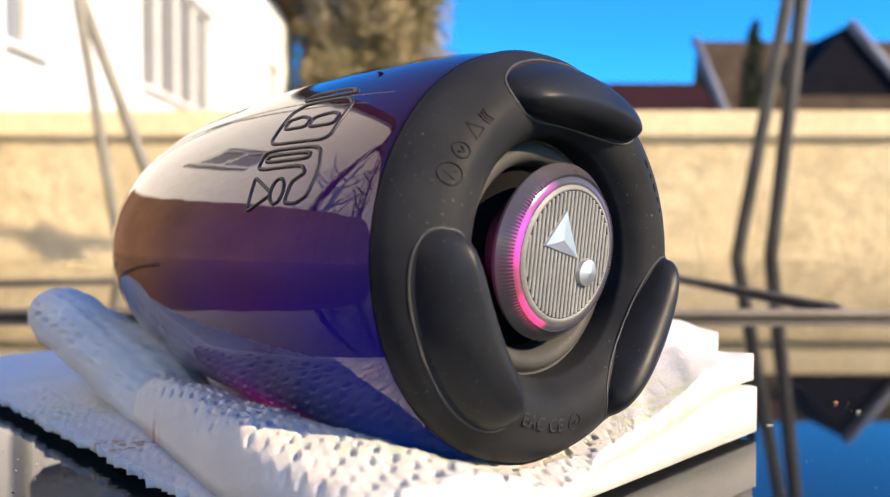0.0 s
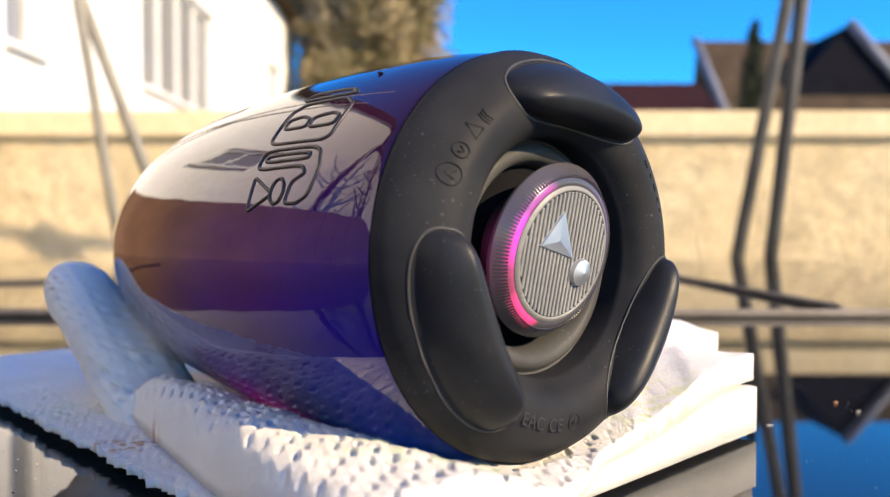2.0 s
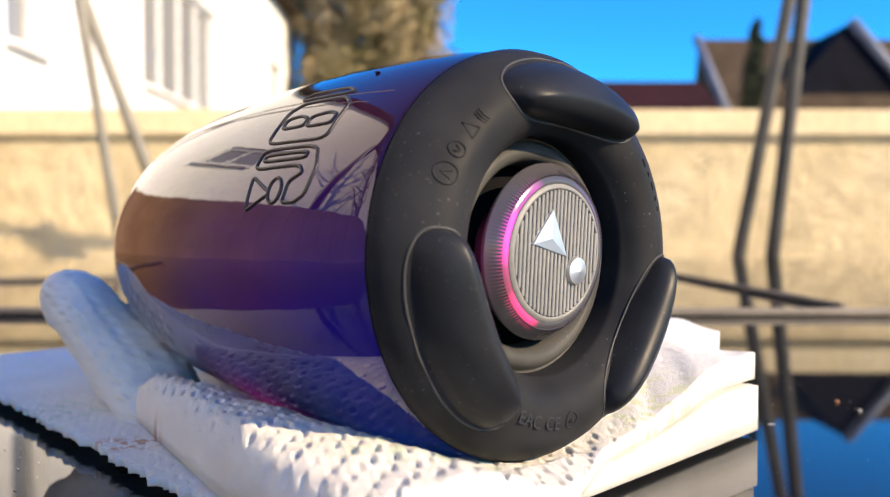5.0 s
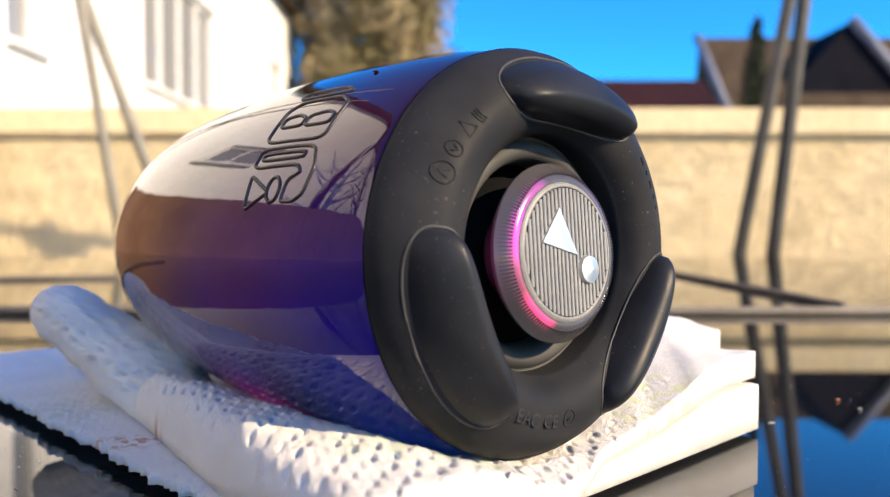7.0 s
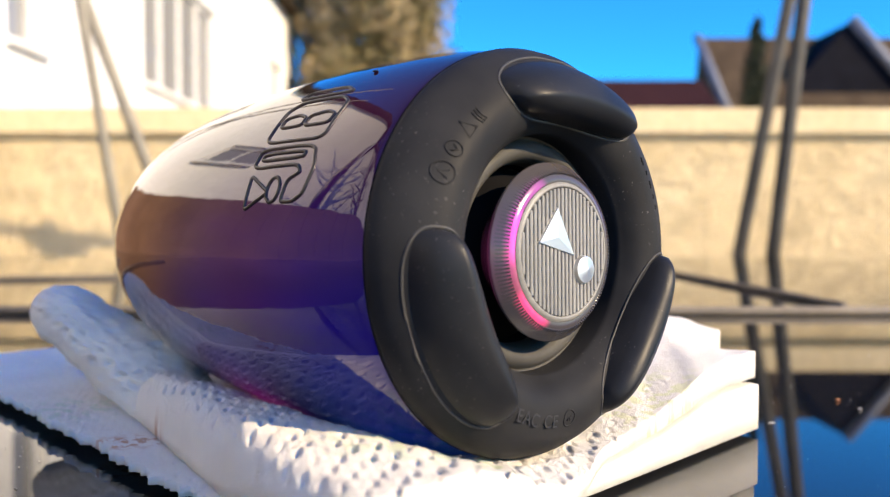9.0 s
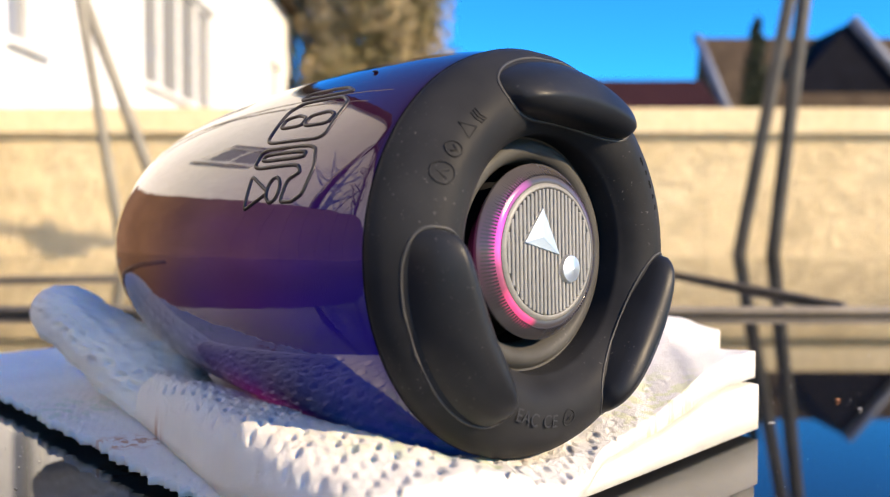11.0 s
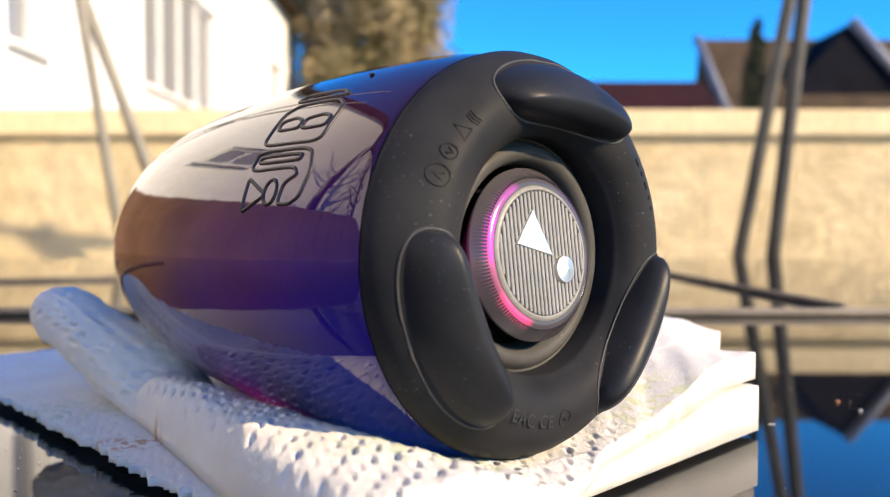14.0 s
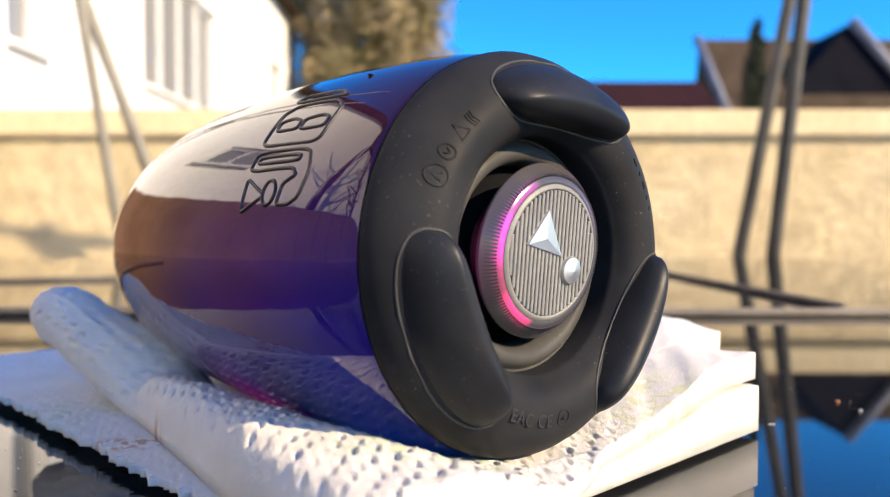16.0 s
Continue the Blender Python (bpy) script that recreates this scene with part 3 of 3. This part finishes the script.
HINGE_X = -0.150
def near_top(X, Y):
    """Top of the cradling towel; its side edge is a soft rolled fold."""
    z = np.minimum(top_line(X, Y) + 0.0015, shell_under(X, Y))
    d = np.clip((Y - near_left(X)) / 0.009, 0, 1)
    z = 0.0064 + (z - 0.0064) * (0.22 + 0.78 * np.sqrt(1 - (1 - d) ** 2))
    return 0.0064 + (z - 0.0064) * (0.10 + 0.90 * smooth01((X + 0.176) / 0.075))


near = pad("paper_towel", np.linspace(HINGE_X - 0.026, 0.0185, 400), near_left, near_right, 340, near_top,
           lambda X, Y: np.minimum(np.maximum(top_line(X, Y) * 0.66 + 0.0012 - 0.02 * smooth01((-Y - 0.01) / 0.03), 0.0064), near_top(X, Y) - 0.0006), M_TOWEL, 0.0014,
           lambda X, Y: X + 0.014 * smooth01((X + 0.03) / 0.05) * (1 - smooth01((Y + 0.02) / 0.045)))
towel("paper_towel", "embossed white paper towel bulging up around the speaker, faint green print", near)


def build_flap(parent):
    """The loose curled end of the towel, which flutters."""
    nu, nv = 110, 90
    verts, faces = [], []
    for i in range(nu + 1):
        u = i / nu
        end = max(1 - max(u - 0.80, 0) ** 2 / 0.041, 0.0) ** 0.5
        start = float(smooth01(u / 0.42))
        w = (0.0185 - 0.0055 * u) * (0.35 + 0.65 * end) * (0.80 + 0.20 * start)
        hgt = (0.0132 - 0.0024 * u) * (0.30 + 0.70 * end) * (0.62 + 0.38 * start)
        for j in range(nv):
            a = 2 * math.pi * j / nv
            c, s = math.cos(a), math.sin(a)
            dent = 0.0017 * float(dents(np.array(u * 0.104), np.array(-0.09 + a * 0.0135))) * end
            crease = 0.0009 * math.sin(u * 9 + 2 * c) + 0.0005 * math.sin(u * 31 + 3 * a)
            verts.append((-0.050 + 0.118 * u, math.copysign(abs(c) ** 0.8, c) * (w - dent) - 0.004, math.copysign(abs(s) ** 0.85, s) * (hgt - dent)
                          + crease - 0.004 * (1 - start)))
    for i in range(nu):
        for j in range(nv):
            l = (j + 1) % nv
            faces.append((i * nv + j, i * nv + l, (i + 1) * nv + l, (i + 1) * nv + j))
    faces.append(tuple(range(nv)))
    faces.append(tuple(nu * nv + j for j in reversed(range(nv))))
    fl = mesh_ob("curled_end", verts, faces, M_TOWEL)
    return under(fl, parent, "loose curled end of the paper towel")


flap = build_flap(near)


def glass_specks():
    """Dust, crumbs and hair-thin scratches lying on the black glass."""
    r = np.random.default_rng(21)
    verts, faces = [], []
    for i in range(260):
        right = i % 3 != 0
        x, y = (r.uniform(0.09, 0.24), r.uniform(0.17, 0.46)) if right else (r.uniform(-0.26, -0.10), r.uniform(0.18, 0.30))
        size = 0.00007 + 0.00020 * r.uniform() ** 4
        ln = size * (1 if r.uniform() < 0.93 else r.uniform(6, 16))
        a = r.uniform(0, 3.14)
        c, s_ = math.cos(a), math.sin(a)
        b = len(verts)
        for u, v, z in ((-ln, -size, 0.0001), (ln, -size * 0.6, 0.0001), (ln * 0.8, size, 0.0003), (-ln * 0.7, size, 0.0004), (0, 0, 0.0005 * size / 0.0004 + 0.0002)):
            verts.append((x + u * c - v * s_, y + u * s_ + v * c, z))
        faces += [(b, b + 1, b + 4), (b + 1, b + 2, b + 4), (b + 2, b + 3, b + 4), (b + 3, b, b + 4)]
    tagged(mesh_ob("dust", verts, faces, M_DUST, False), "pale dust specks and lint scattered on black glass", "dust", kind="stuff")
    for (x, y), c, sz in (((0.1625, 0.327), M_CRUMB, 0.0008), ((0.1635, 0.311), M_DUST, 0.0007)):
        bm = bmesh.new()
        bmesh.ops.create_icosphere(bm, subdivisions=2, radius=sz, matrix=Matrix.Translation((0, 0, sz * 0.55)) @ Matrix.Diagonal((1.3, 0.8, 0.6, 1)))
        for v in bm.verts:
            v.co += v.co * 0.25 * noise.noise(v.co * 900)
        me = bpy.data.meshes.new("crumb")
        bm.to_mesh(me)
        bm.free()
        me.materials.append(c)
        ob = new("crumb", me)
        ob.location = (x, y, 0.0002)
        tagged(ob, "tiny dry crumb lying on the black glass", "crumb", "crumbs on the glass")


glass_specks()


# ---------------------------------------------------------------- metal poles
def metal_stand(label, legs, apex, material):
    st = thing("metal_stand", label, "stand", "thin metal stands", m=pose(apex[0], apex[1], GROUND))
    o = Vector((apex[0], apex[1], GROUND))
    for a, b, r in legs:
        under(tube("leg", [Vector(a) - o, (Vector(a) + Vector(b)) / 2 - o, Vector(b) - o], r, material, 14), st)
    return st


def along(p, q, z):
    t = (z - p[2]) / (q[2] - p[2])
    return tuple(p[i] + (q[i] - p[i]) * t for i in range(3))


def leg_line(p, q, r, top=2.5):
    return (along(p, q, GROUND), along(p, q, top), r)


metal_stand("tall thin grey metal stand with two spread legs and an added crossbar",
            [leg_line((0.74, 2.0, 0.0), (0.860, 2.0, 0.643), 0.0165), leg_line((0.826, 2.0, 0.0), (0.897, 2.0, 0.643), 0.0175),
             # crossbar and brace out of view, added to cast the wall's shadow marks
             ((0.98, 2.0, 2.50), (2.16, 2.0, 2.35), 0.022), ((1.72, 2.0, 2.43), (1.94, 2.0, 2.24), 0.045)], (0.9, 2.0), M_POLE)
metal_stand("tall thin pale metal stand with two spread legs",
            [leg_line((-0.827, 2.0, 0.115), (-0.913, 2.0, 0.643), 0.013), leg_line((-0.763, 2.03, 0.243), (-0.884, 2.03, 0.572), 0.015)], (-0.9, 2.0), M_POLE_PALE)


# ---------------------------------------------------------------- white house
def white_house():
    h = thing("white_house", "sunlit white rendered house with shaded grey windows", "house", m=pose(-4.0, 0, GROUND))
    Y0, Y1, H = 0.8, 21.5, 6.2
    wins = [(2.7, 4.1, 2.95, 3.55), (7.3, 7.95, 2.55, 4.3), (10.6, 14.1, 2.75, 4.55), (18.2, 19.6, 3.7, 4.7)]
    # wall pieces round the openings
    ys = [Y0]
    for a, b, lo, hi in wins:
        part("wall", box_bm(0.3, a - ys[-1], H, (-0.15, (a + ys[-1]) / 2, H / 2)), M_WHITE, h, smooth=False)
        part("wall", box_bm(0.3, b - a, lo, (-0.15, (a + b) / 2, lo / 2)), M_WHITE, h, smooth=False)
        part("wall", box_bm(0.3, b - a, H - hi, (-0.15, (a + b) / 2, (H + hi) / 2)), M_WHITE, h, smooth=False)
        ys.append(b)
    part("wall", box_bm(0.3, Y1 - ys[-1], H, (-0.15, (Y1 + ys[-1]) / 2, H / 2)), M_WHITE, h, smooth=False)
    part("wall", box_bm(7.7, 0.3, H, (-4.15, Y1 - 0.15, H / 2)), M_WHITE, h, smooth=False)
    part("wall", box_bm(7.7, 0.3, H, (-4.15, Y0 + 0.15, H / 2)), M_WHITE, h, smooth=False)
    part("wall", box_bm(0.3, Y1 - Y0, H, (-8.0, (Y0 + Y1) / 2, H / 2)), M_WHITE, h, smooth=False)
    bm = bmesh.new()
    a = [bm.verts.new(p) for p in ((0.4, Y0 - 0.4, H), (0.4, Y1 + 0.3, H), (-4.1, Y1 + 0.3, H + 2.0), (-4.1, Y0 - 0.4, H + 2.0), (-8.6, Y0 - 0.4, H), (-8.6, Y1 + 0.3, H))]
    for f in ((0, 1, 2, 3), (3, 2, 5, 4), (0, 3, 4), (1, 5, 2), (0, 4, 5, 1)):
        bm.faces.new([a[i] for i in f])
    part("roof", bm, M_ROOF, h, smooth=False)
    for a, b, lo, hi in wins:
        w = new("window")
        w.parent, w.location = h, (-0.12, (a + b) / 2, (lo + hi) / 2)
        wd, ht = b - a, hi - lo
        for sy in (-1, 1):
            part("frame", box_bm(0.08, 0.07, ht, (0, sy * (wd / 2 - 0.035), 0)), M_FRAME, w, smooth=False)
        for sz in (-1, 1):
            part("frame", box_bm(0.08, wd - 0.14, 0.07, (0, 0, sz * (ht / 2 - 0.035))), M_FRAME, w, smooth=False)
        part("sill", box_bm(0.25, wd + 0.1, 0.05, (0.1, 0, -ht / 2 - 0.03)), M_FRAME, w, smooth=False)
        n = max(1, round(wd / 0.9))
        for i in range(n):
            y = -wd / 2 + 0.07 + (i + 0.5) * (wd - 0.14) / n
            part("pane", box_bm(0.012, (wd - 0.14) / n - 0.05, ht - 0.16, (-0.02, y, 0)), M_PANE, w, smooth=False)
            if i:
                part("mullion", box_bm(0.07, 0.05, ht - 0.14, (0, y - (wd - 0.14) / n / 2, 0)), M_FRAME, w, smooth=False)
            part("curtain", box_bm(0.03, (wd - 0.14) / n - 0.04, ht - 0.12, (-0.09, y, 0)), M_CURTAIN, w, smooth=False)


white_house()
# unseen white block, added for fill light and a white reflection in the shell
ob = thing("white_bounce_block", "unseen white block by the terrace, added to bounce fill light", "building", m=pose(-4.0, -4.55, GROUND))
part("wall", box_bm(3.0, 10.3, 4.6, (-1.5, 0, 2.3), 0.02, 1), M_WHITE, ob, smooth=False)
part("roof", box_bm(3.4, 10.5, 0.16, (-1.5, 0, 4.68), 0.02, 1), M_ROOF, ob, smooth=False)


# ---------------------------------------------------------------- brown-roofed houses
def roof_house(name, label, x0, x1, y0, y1, eave, ridge, material, at=0.5, gables=()):
    h = thing(name, label, "house", m=pose((x0 + x1) / 2, y0, GROUND))
    w, d = x1 - x0, y1 - y0
    part("wall", box_bm(w - 0.3, d - 0.3, eave - GROUND, (0, d / 2, (eave - GROUND) / 2)), M_STUCCO, h, smooth=False)
    z0, z1, yr = eave - GROUND, ridge - GROUND, d * at
    bm = bmesh.new()
    v = [bm.verts.new(p) for p in ((-w / 2, 0, z0), (w / 2, 0, z0), (w / 2, yr, z1), (-w / 2, yr, z1), (-w / 2, d, z0), (w / 2, d, z0))]
    for f in ((0, 1, 2, 3), (3, 2, 5, 4), (0, 3, 4), (1, 5, 2), (0, 4, 5, 1)):
        bm.faces.new([v[i] for i in f])
    part("roof", bm, material, h, smooth=False)
    under(tube("barge_board", [(-w / 2 - 0.05, 0, z0 + 0.02), (-w / 2 - 0.05, yr / 2, (z0 + z1) / 2 + 0.02), (-w / 2 - 0.05, yr, z1 + 0.02)], 0.12, M_BOARD, 6), h)
    for gx, gw, gy, gz in gables:
        zb = z0 + (z1 - z0) * gy / yr
        g = bmesh.new()
        k = [g.verts.new(p) for p in ((gx - gw, gy, zb), (gx + gw, gy, zb), (gx, gy, gz - GROUND), (gx, yr, gz - GROUND), (gx - gw, yr, zb), (gx + gw, yr, zb))]
        for f in ((0, 1, 2), (0, 2, 3, 4), (1, 5, 3, 2), (0, 4, 5, 1), (3, 5, 4)):
            g.faces.new([k[i] for i in f])
        gb = part("cross_gable", g, M_GABLE_SHADE, h, "cross gable, coloured dark for the shaded roof slope", smooth=False)
        under(tube("barge_board", [(gx, gy - 0.06, gz - GROUND + 0.05), (gx + gw / 2, gy - 0.06, (gz - GROUND + zb) / 2 + 0.05), (gx + gw, gy - 0.06, zb + 0.05)], 0.13, M_BOARD, 6), gb)
    return h


roof_house("brown_roofed_house", "house with brown tiled roof and a cross gable", 6.66, 16.0, 18.6, 21.6, 2.7, 5.02, M_ROOF, 0.78, [(-1.60, 1.5, 0.6, 5.0)])
roof_house("red_roofed_house", "low house with dark red tiled roof", -1.0, 5.45, 15.0, 19.0, 2.0, 3.20, M_ROOF_RED)


# ---------------------------------------------------------------- trees
def leaf_cloud(name, centers, radii, per, size, material, seed):
    """Many small crossed leaf blades scattered in clumps."""
    r = np.random.default_rng(seed)
    verts, faces = [], []
    for c, rad in zip(centers, radii):
        d = r.normal(size=(per, 3))
        d /= np.linalg.norm(d, axis=1)[:, None]
        p = np.array(c) + d * (np.array(rad) * r.uniform(0.3, 1.0, (per, 1)) ** 0.6)
        u = r.normal(size=(per, 3))
        u /= np.linalg.norm(u, axis=1)[:, None]
        w = np.cross(u, r.normal(size=(per, 3)))
        w /= np.linalg.norm(w, axis=1)[:, None]
        s = size * r.uniform(0.5, 1.3, (per, 1))
        base = len(verts)
        quad = np.stack([p - u * s, p + w * s * 0.4, p + u * s, p - w * s * 0.4], 1).reshape(-1, 3)
        verts.extend(quad.tolist())
        faces.extend([(base + 4 * i, base + 4 * i + 1, base + 4 * i + 2, base + 4 * i + 3) for i in range(per)])
    return mesh_ob(name, verts, faces, material, False)


def garden_tree():
    x, y = -2.05, 21.6
    t = thing("garden_tree", "tall garden tree, olive crown mixed with bare brown twigs", "tree", m=pose(x, y, GROUND))
    K = 1.53
    under(tube("trunk", [(0, 0, 0), (0.05 * K, 0, 1.2 * K), (-0.02 * K, 0.05, 2.6 * K), (0.05 * K, 0, 4.5 * K), (0, 0, 6.2 * K)], [0.22, 0.18, 0.15, 0.10, 0.03], M_BARK, 12), t)
    r = np.random.default_rng(9)
    for i in range(26):
        z = r.uniform(1.6, 5.6) * K
        a = r.uniform(0, 6.283)
        ln = r.uniform(0.8, 1.6) * K
        e = (ln * math.cos(a), ln * math.sin(a) * 0.8, z + ln * r.uniform(0.3, 0.9))
        mid = (e[0] * 0.5, e[1] * 0.5, z + (e[2] - z) * 0.35)
        under(tube("limb", [(0, 0, z), mid, e], [0.06, 0.04, 0.012], M_BARK, 7), t)
    cs, rs = [], []
    for i in range(170):
        z = r.uniform(1.9, 7.2)
        wid = 1.38 * (1 - max(z - 5.6, 0) / 3.0) * (0.90 + 0.12 * math.sin(z * 3))
        a, q = r.uniform(0, 6.283), math.sqrt(r.uniform(0.1, 1.0))
        cs.append((K * wid * q * math.cos(a), K * wid * q * math.sin(a), K * z))
        rs.append(tuple(r.uniform(0.45, 1.15, 3)))
    under(leaf_cloud("crown", cs[:110], rs[:110], 330, 0.085, M_LEAF, 11), t)
    under(leaf_cloud("twig_mass", cs[96:], rs[96:], 330, 0.13, M_TWIG, 12), t, "bare dry brown twigs")


def cypress():
    x, y = 5.55, 14.2
    t = thing("conifer", "narrow dark green conifer in front of the roofs", "tree", m=pose(x, y, GROUND))
    under(tube("trunk", [(0, 0, 0), (0.02, 0, 2), (0, 0, 4.0)], [0.09, 0.06, 0.015], M_BARK, 8), t)
    r = np.random.default_rng(4)
    cs, rs = [], []
    for i in range(46):
        z = 0.5 + 3.9 * i / 45
        wid = 0.30 * (1 - (z / 4.6) ** 3) + 0.03
        a = r.uniform(0, 6.283)
        cs.append((wid * 0.5 * math.cos(a), wid * 0.5 * math.sin(a), z))
        rs.append((wid, wid, 0.2))
    under(leaf_cloud("crown", cs, rs, 180, 0.05, M_CYPRESS, 13), t)


def bare_tree():
    """A leafless tree beside the terrace, mirrored in the shell."""
    t = thing("bare_tree", "leafless brown tree with fine bare twigs beside the terrace", "tree", m=pose(-2.7, -0.35, GROUND))
    under(tube("trunk", [(0, 0, 0), (0.04, 0.02, 1.0), (-0.03, 0.05, 2.2), (0.02, 0.0, 3.4), (0, 0, 4.6)], [0.09, 0.075, 0.06, 0.04, 0.012], M_BARK, 10), t)
    r = np.random.default_rng(17)
    for i in range(34):
        z = r.uniform(0.9, 4.0)
        a = r.uniform(0, 6.283)
        ln = r.uniform(0.6, 1.25)
        e = Vector((ln * math.cos(a) * 0.8, ln * math.sin(a), z + ln * r.uniform(0.5, 1.1)))
        mid = Vector((e.x * 0.5, e.y * 0.5, z + (e.z - z) * 0.35))
        limb = under(tube("limb", [(0, 0, z), mid, e], [0.028, 0.018, 0.006], M_BARK, 6), t)
        for k in range(5):
            p = mid.lerp(e, 0.2 * k)
            q = p + Vector(r.normal(size=3)) * 0.22 + Vector((0, 0, 0.25))
            under(tube("twig", [p, p.lerp(q, 0.5) + Vector((0, 0, 0.03)), q], [0.009, 0.006, 0.003], M_BARK, 5), limb)


garden_tree()
bare_tree()
cypress()


# ---------------------------------------------------------------- what moves
# speaker: seconds, creep along x and y in millimetres, turn and roll in degrees
CREEP = [(0.0, 1.58, -1.04, 0.47, -0.30), (1.0, 1.66, -1.0, 0.45, -0.40), (2.0, 1.54, -0.9, 0.40, -0.30), (3.0, 1.51, -1.0, 0.40, -0.40),
         (3.5, 1.26, -1.0, 0.36, -0.35), (4.2, 0.95, -0.80, 0.25, -0.22), (6.5, 0.03, -0.25, 0.05, -0.12), (7.5, 0.0, -0.05, 0.0, -0.05),
         (9.2, 0.0, -0.10, 0.0, -0.05), (11.5, -0.15, 0.40, -0.08, 0.05), (12.5, -0.50, 0.80, -0.08, 0.20), (13.0, -0.69, 1.10, -0.05, 0.22),
         (14.0, -1.0, 1.20, 0.0, 0.18), (15.0, -1.17, 1.42, 0.0, 0.24), (16.0, -1.39, 1.70, 0.0, 0.29)]
# cap: seconds, stroke (+ outwards) and skew, in steps of 0.2 mm and of about 0.6 degrees
STROKE = [(0.0, -4, 40), (0.1, -16, 67), (0.2, -23, 37), (0.3, 0, 62), (0.4, -32, 50), (0.5, 3, 45), (0.6, -23, 58), (0.7, -16, 40), (0.8, -11, 65),
          (0.9, -25, 42), (1.0, 2, 55), (1.1, -28, 52), (1.2, 0, 40), (1.3, -18, 58), (1.4, -22, 33), (1.5, -1, 58), (1.6, -1, 47), (1.7, -25, 48),
          (1.8, -2, 45), (1.9, -23, 57), (2.0, -11, 32), (2.1, -8, 60), (2.2, -29, 47), (2.3, 4, 50), (2.4, -31, 53), (2.5, -31, 40), (2.6, 2, 58), (2.7, -24, 50),
          (2.8, -4, 50), (2.9, -22, 55), (3.0, -14, 43), (3.1, -8, 60), (3.2, -28, 47), (3.3, 3, 52), (3.4, -33, 53), (3.5, -15, 37), (4.0, 4, 37), (6.5, 7, 43), (7.0, 4, 59), (7.5, -17, 45), (8.0, -6, 43), (8.5, 1, 50), (9.0, -2, 53),
          (11.5, -22, 30), (12.0, -4, 35), (12.5, -6, 69), (13.0, -29, 77), (13.5, -35, 58), (14.0, -30, 63), (14.5, -31, 45), (15.0, -10, 72),
          (15.5, -25, 48), (16.0, -11, 42)]
# curled towel end: seconds, lift (1 is upright)
LIFT = [(0.0, 0.0), (0.7, 0.0), (0.8, 0.08), (0.9, 1.0), (1.0, 0.9), (1.1, 0.65), (1.2, 0.32), (1.3, 0.40), (1.4, 0.25), (1.5, 0.20), (1.6, 0.30), (1.7, 0.36),
        (1.8, 0.30), (1.9, 0.20), (2.0, 0.35), (2.2, 0.30), (2.3, 0.20), (2.5, 0.18), (2.6, 0.45), (2.7, 0.85), (2.8, 0.66), (2.9, 0.42), (3.0, 0.30),
        (3.1, 0.35), (3.2, 0.75), (3.3, 0.60), (3.4, 0.60), (3.5, 0.75), (3.6, 0.60), (3.7, 0.35), (3.8, 0.35), (3.9, 0.40), (4.2, 0.40), (5.0, 0.22),
        (6.3, 0.04), (6.5, 0.0), (11.0, 0.0), (16.0, 0.0)]
FLAP_FOOT, FLAP_REST, FLAP_UP = Vector((-0.121, 0.297, 0.0215)), Vector((-0.051, 0.040, 0.0180)), Vector((-0.023, 0.036, 0.051))


def motions():
    walk(speaker, [(t, Matrix.Translation(SPOT + Vector((dx, dy, 0)) / 1000) @ pose(0, 0, 0, 0, TILT, TURN + yaw) @ pose(0, 0, 0, roll))
                   for t, dx, dy, yaw, roll in CREEP])
    known = {round(t * 10): (s, k) for t, s, k in STROKE}
    r = random.Random(3)
    rows = []
    for i in range(161):
        if i in known:
            s, k = known[i]
        else:
            low = 8 if i > 100 else 0
            s = {0: -14, 1: -4, 2: -27, 3: 0, 4: -28}[i % 5] - low + r.choice((-3, 0, 3))
            k = r.choice((46, 50, 54, 58))
        rows.append((i / 10, pose(FACE_X + s * 0.000196, 0, FACE_Z, 0, (52 - k) * 0.60, 0)))
    walk(radiator, rows)
    inv = near.matrix_world.inverted()
    turn = FLAP_REST.rotation_difference(FLAP_UP)
    x = FLAP_REST.normalized()
    y = Vector((0, 0, 1)).cross(x).normalized()
    rest = Matrix((x, y, x.cross(y))).transposed().to_4x4()
    rows = []
    for t, lift in LIFT:
        q = Matrix.Identity(3).to_quaternion().slerp(turn, lift)
        rows.append((t, inv @ Matrix.Translation(FLAP_FOOT) @ q.to_matrix().to_4x4() @ rest))
    walk(flap, rows)


motions()
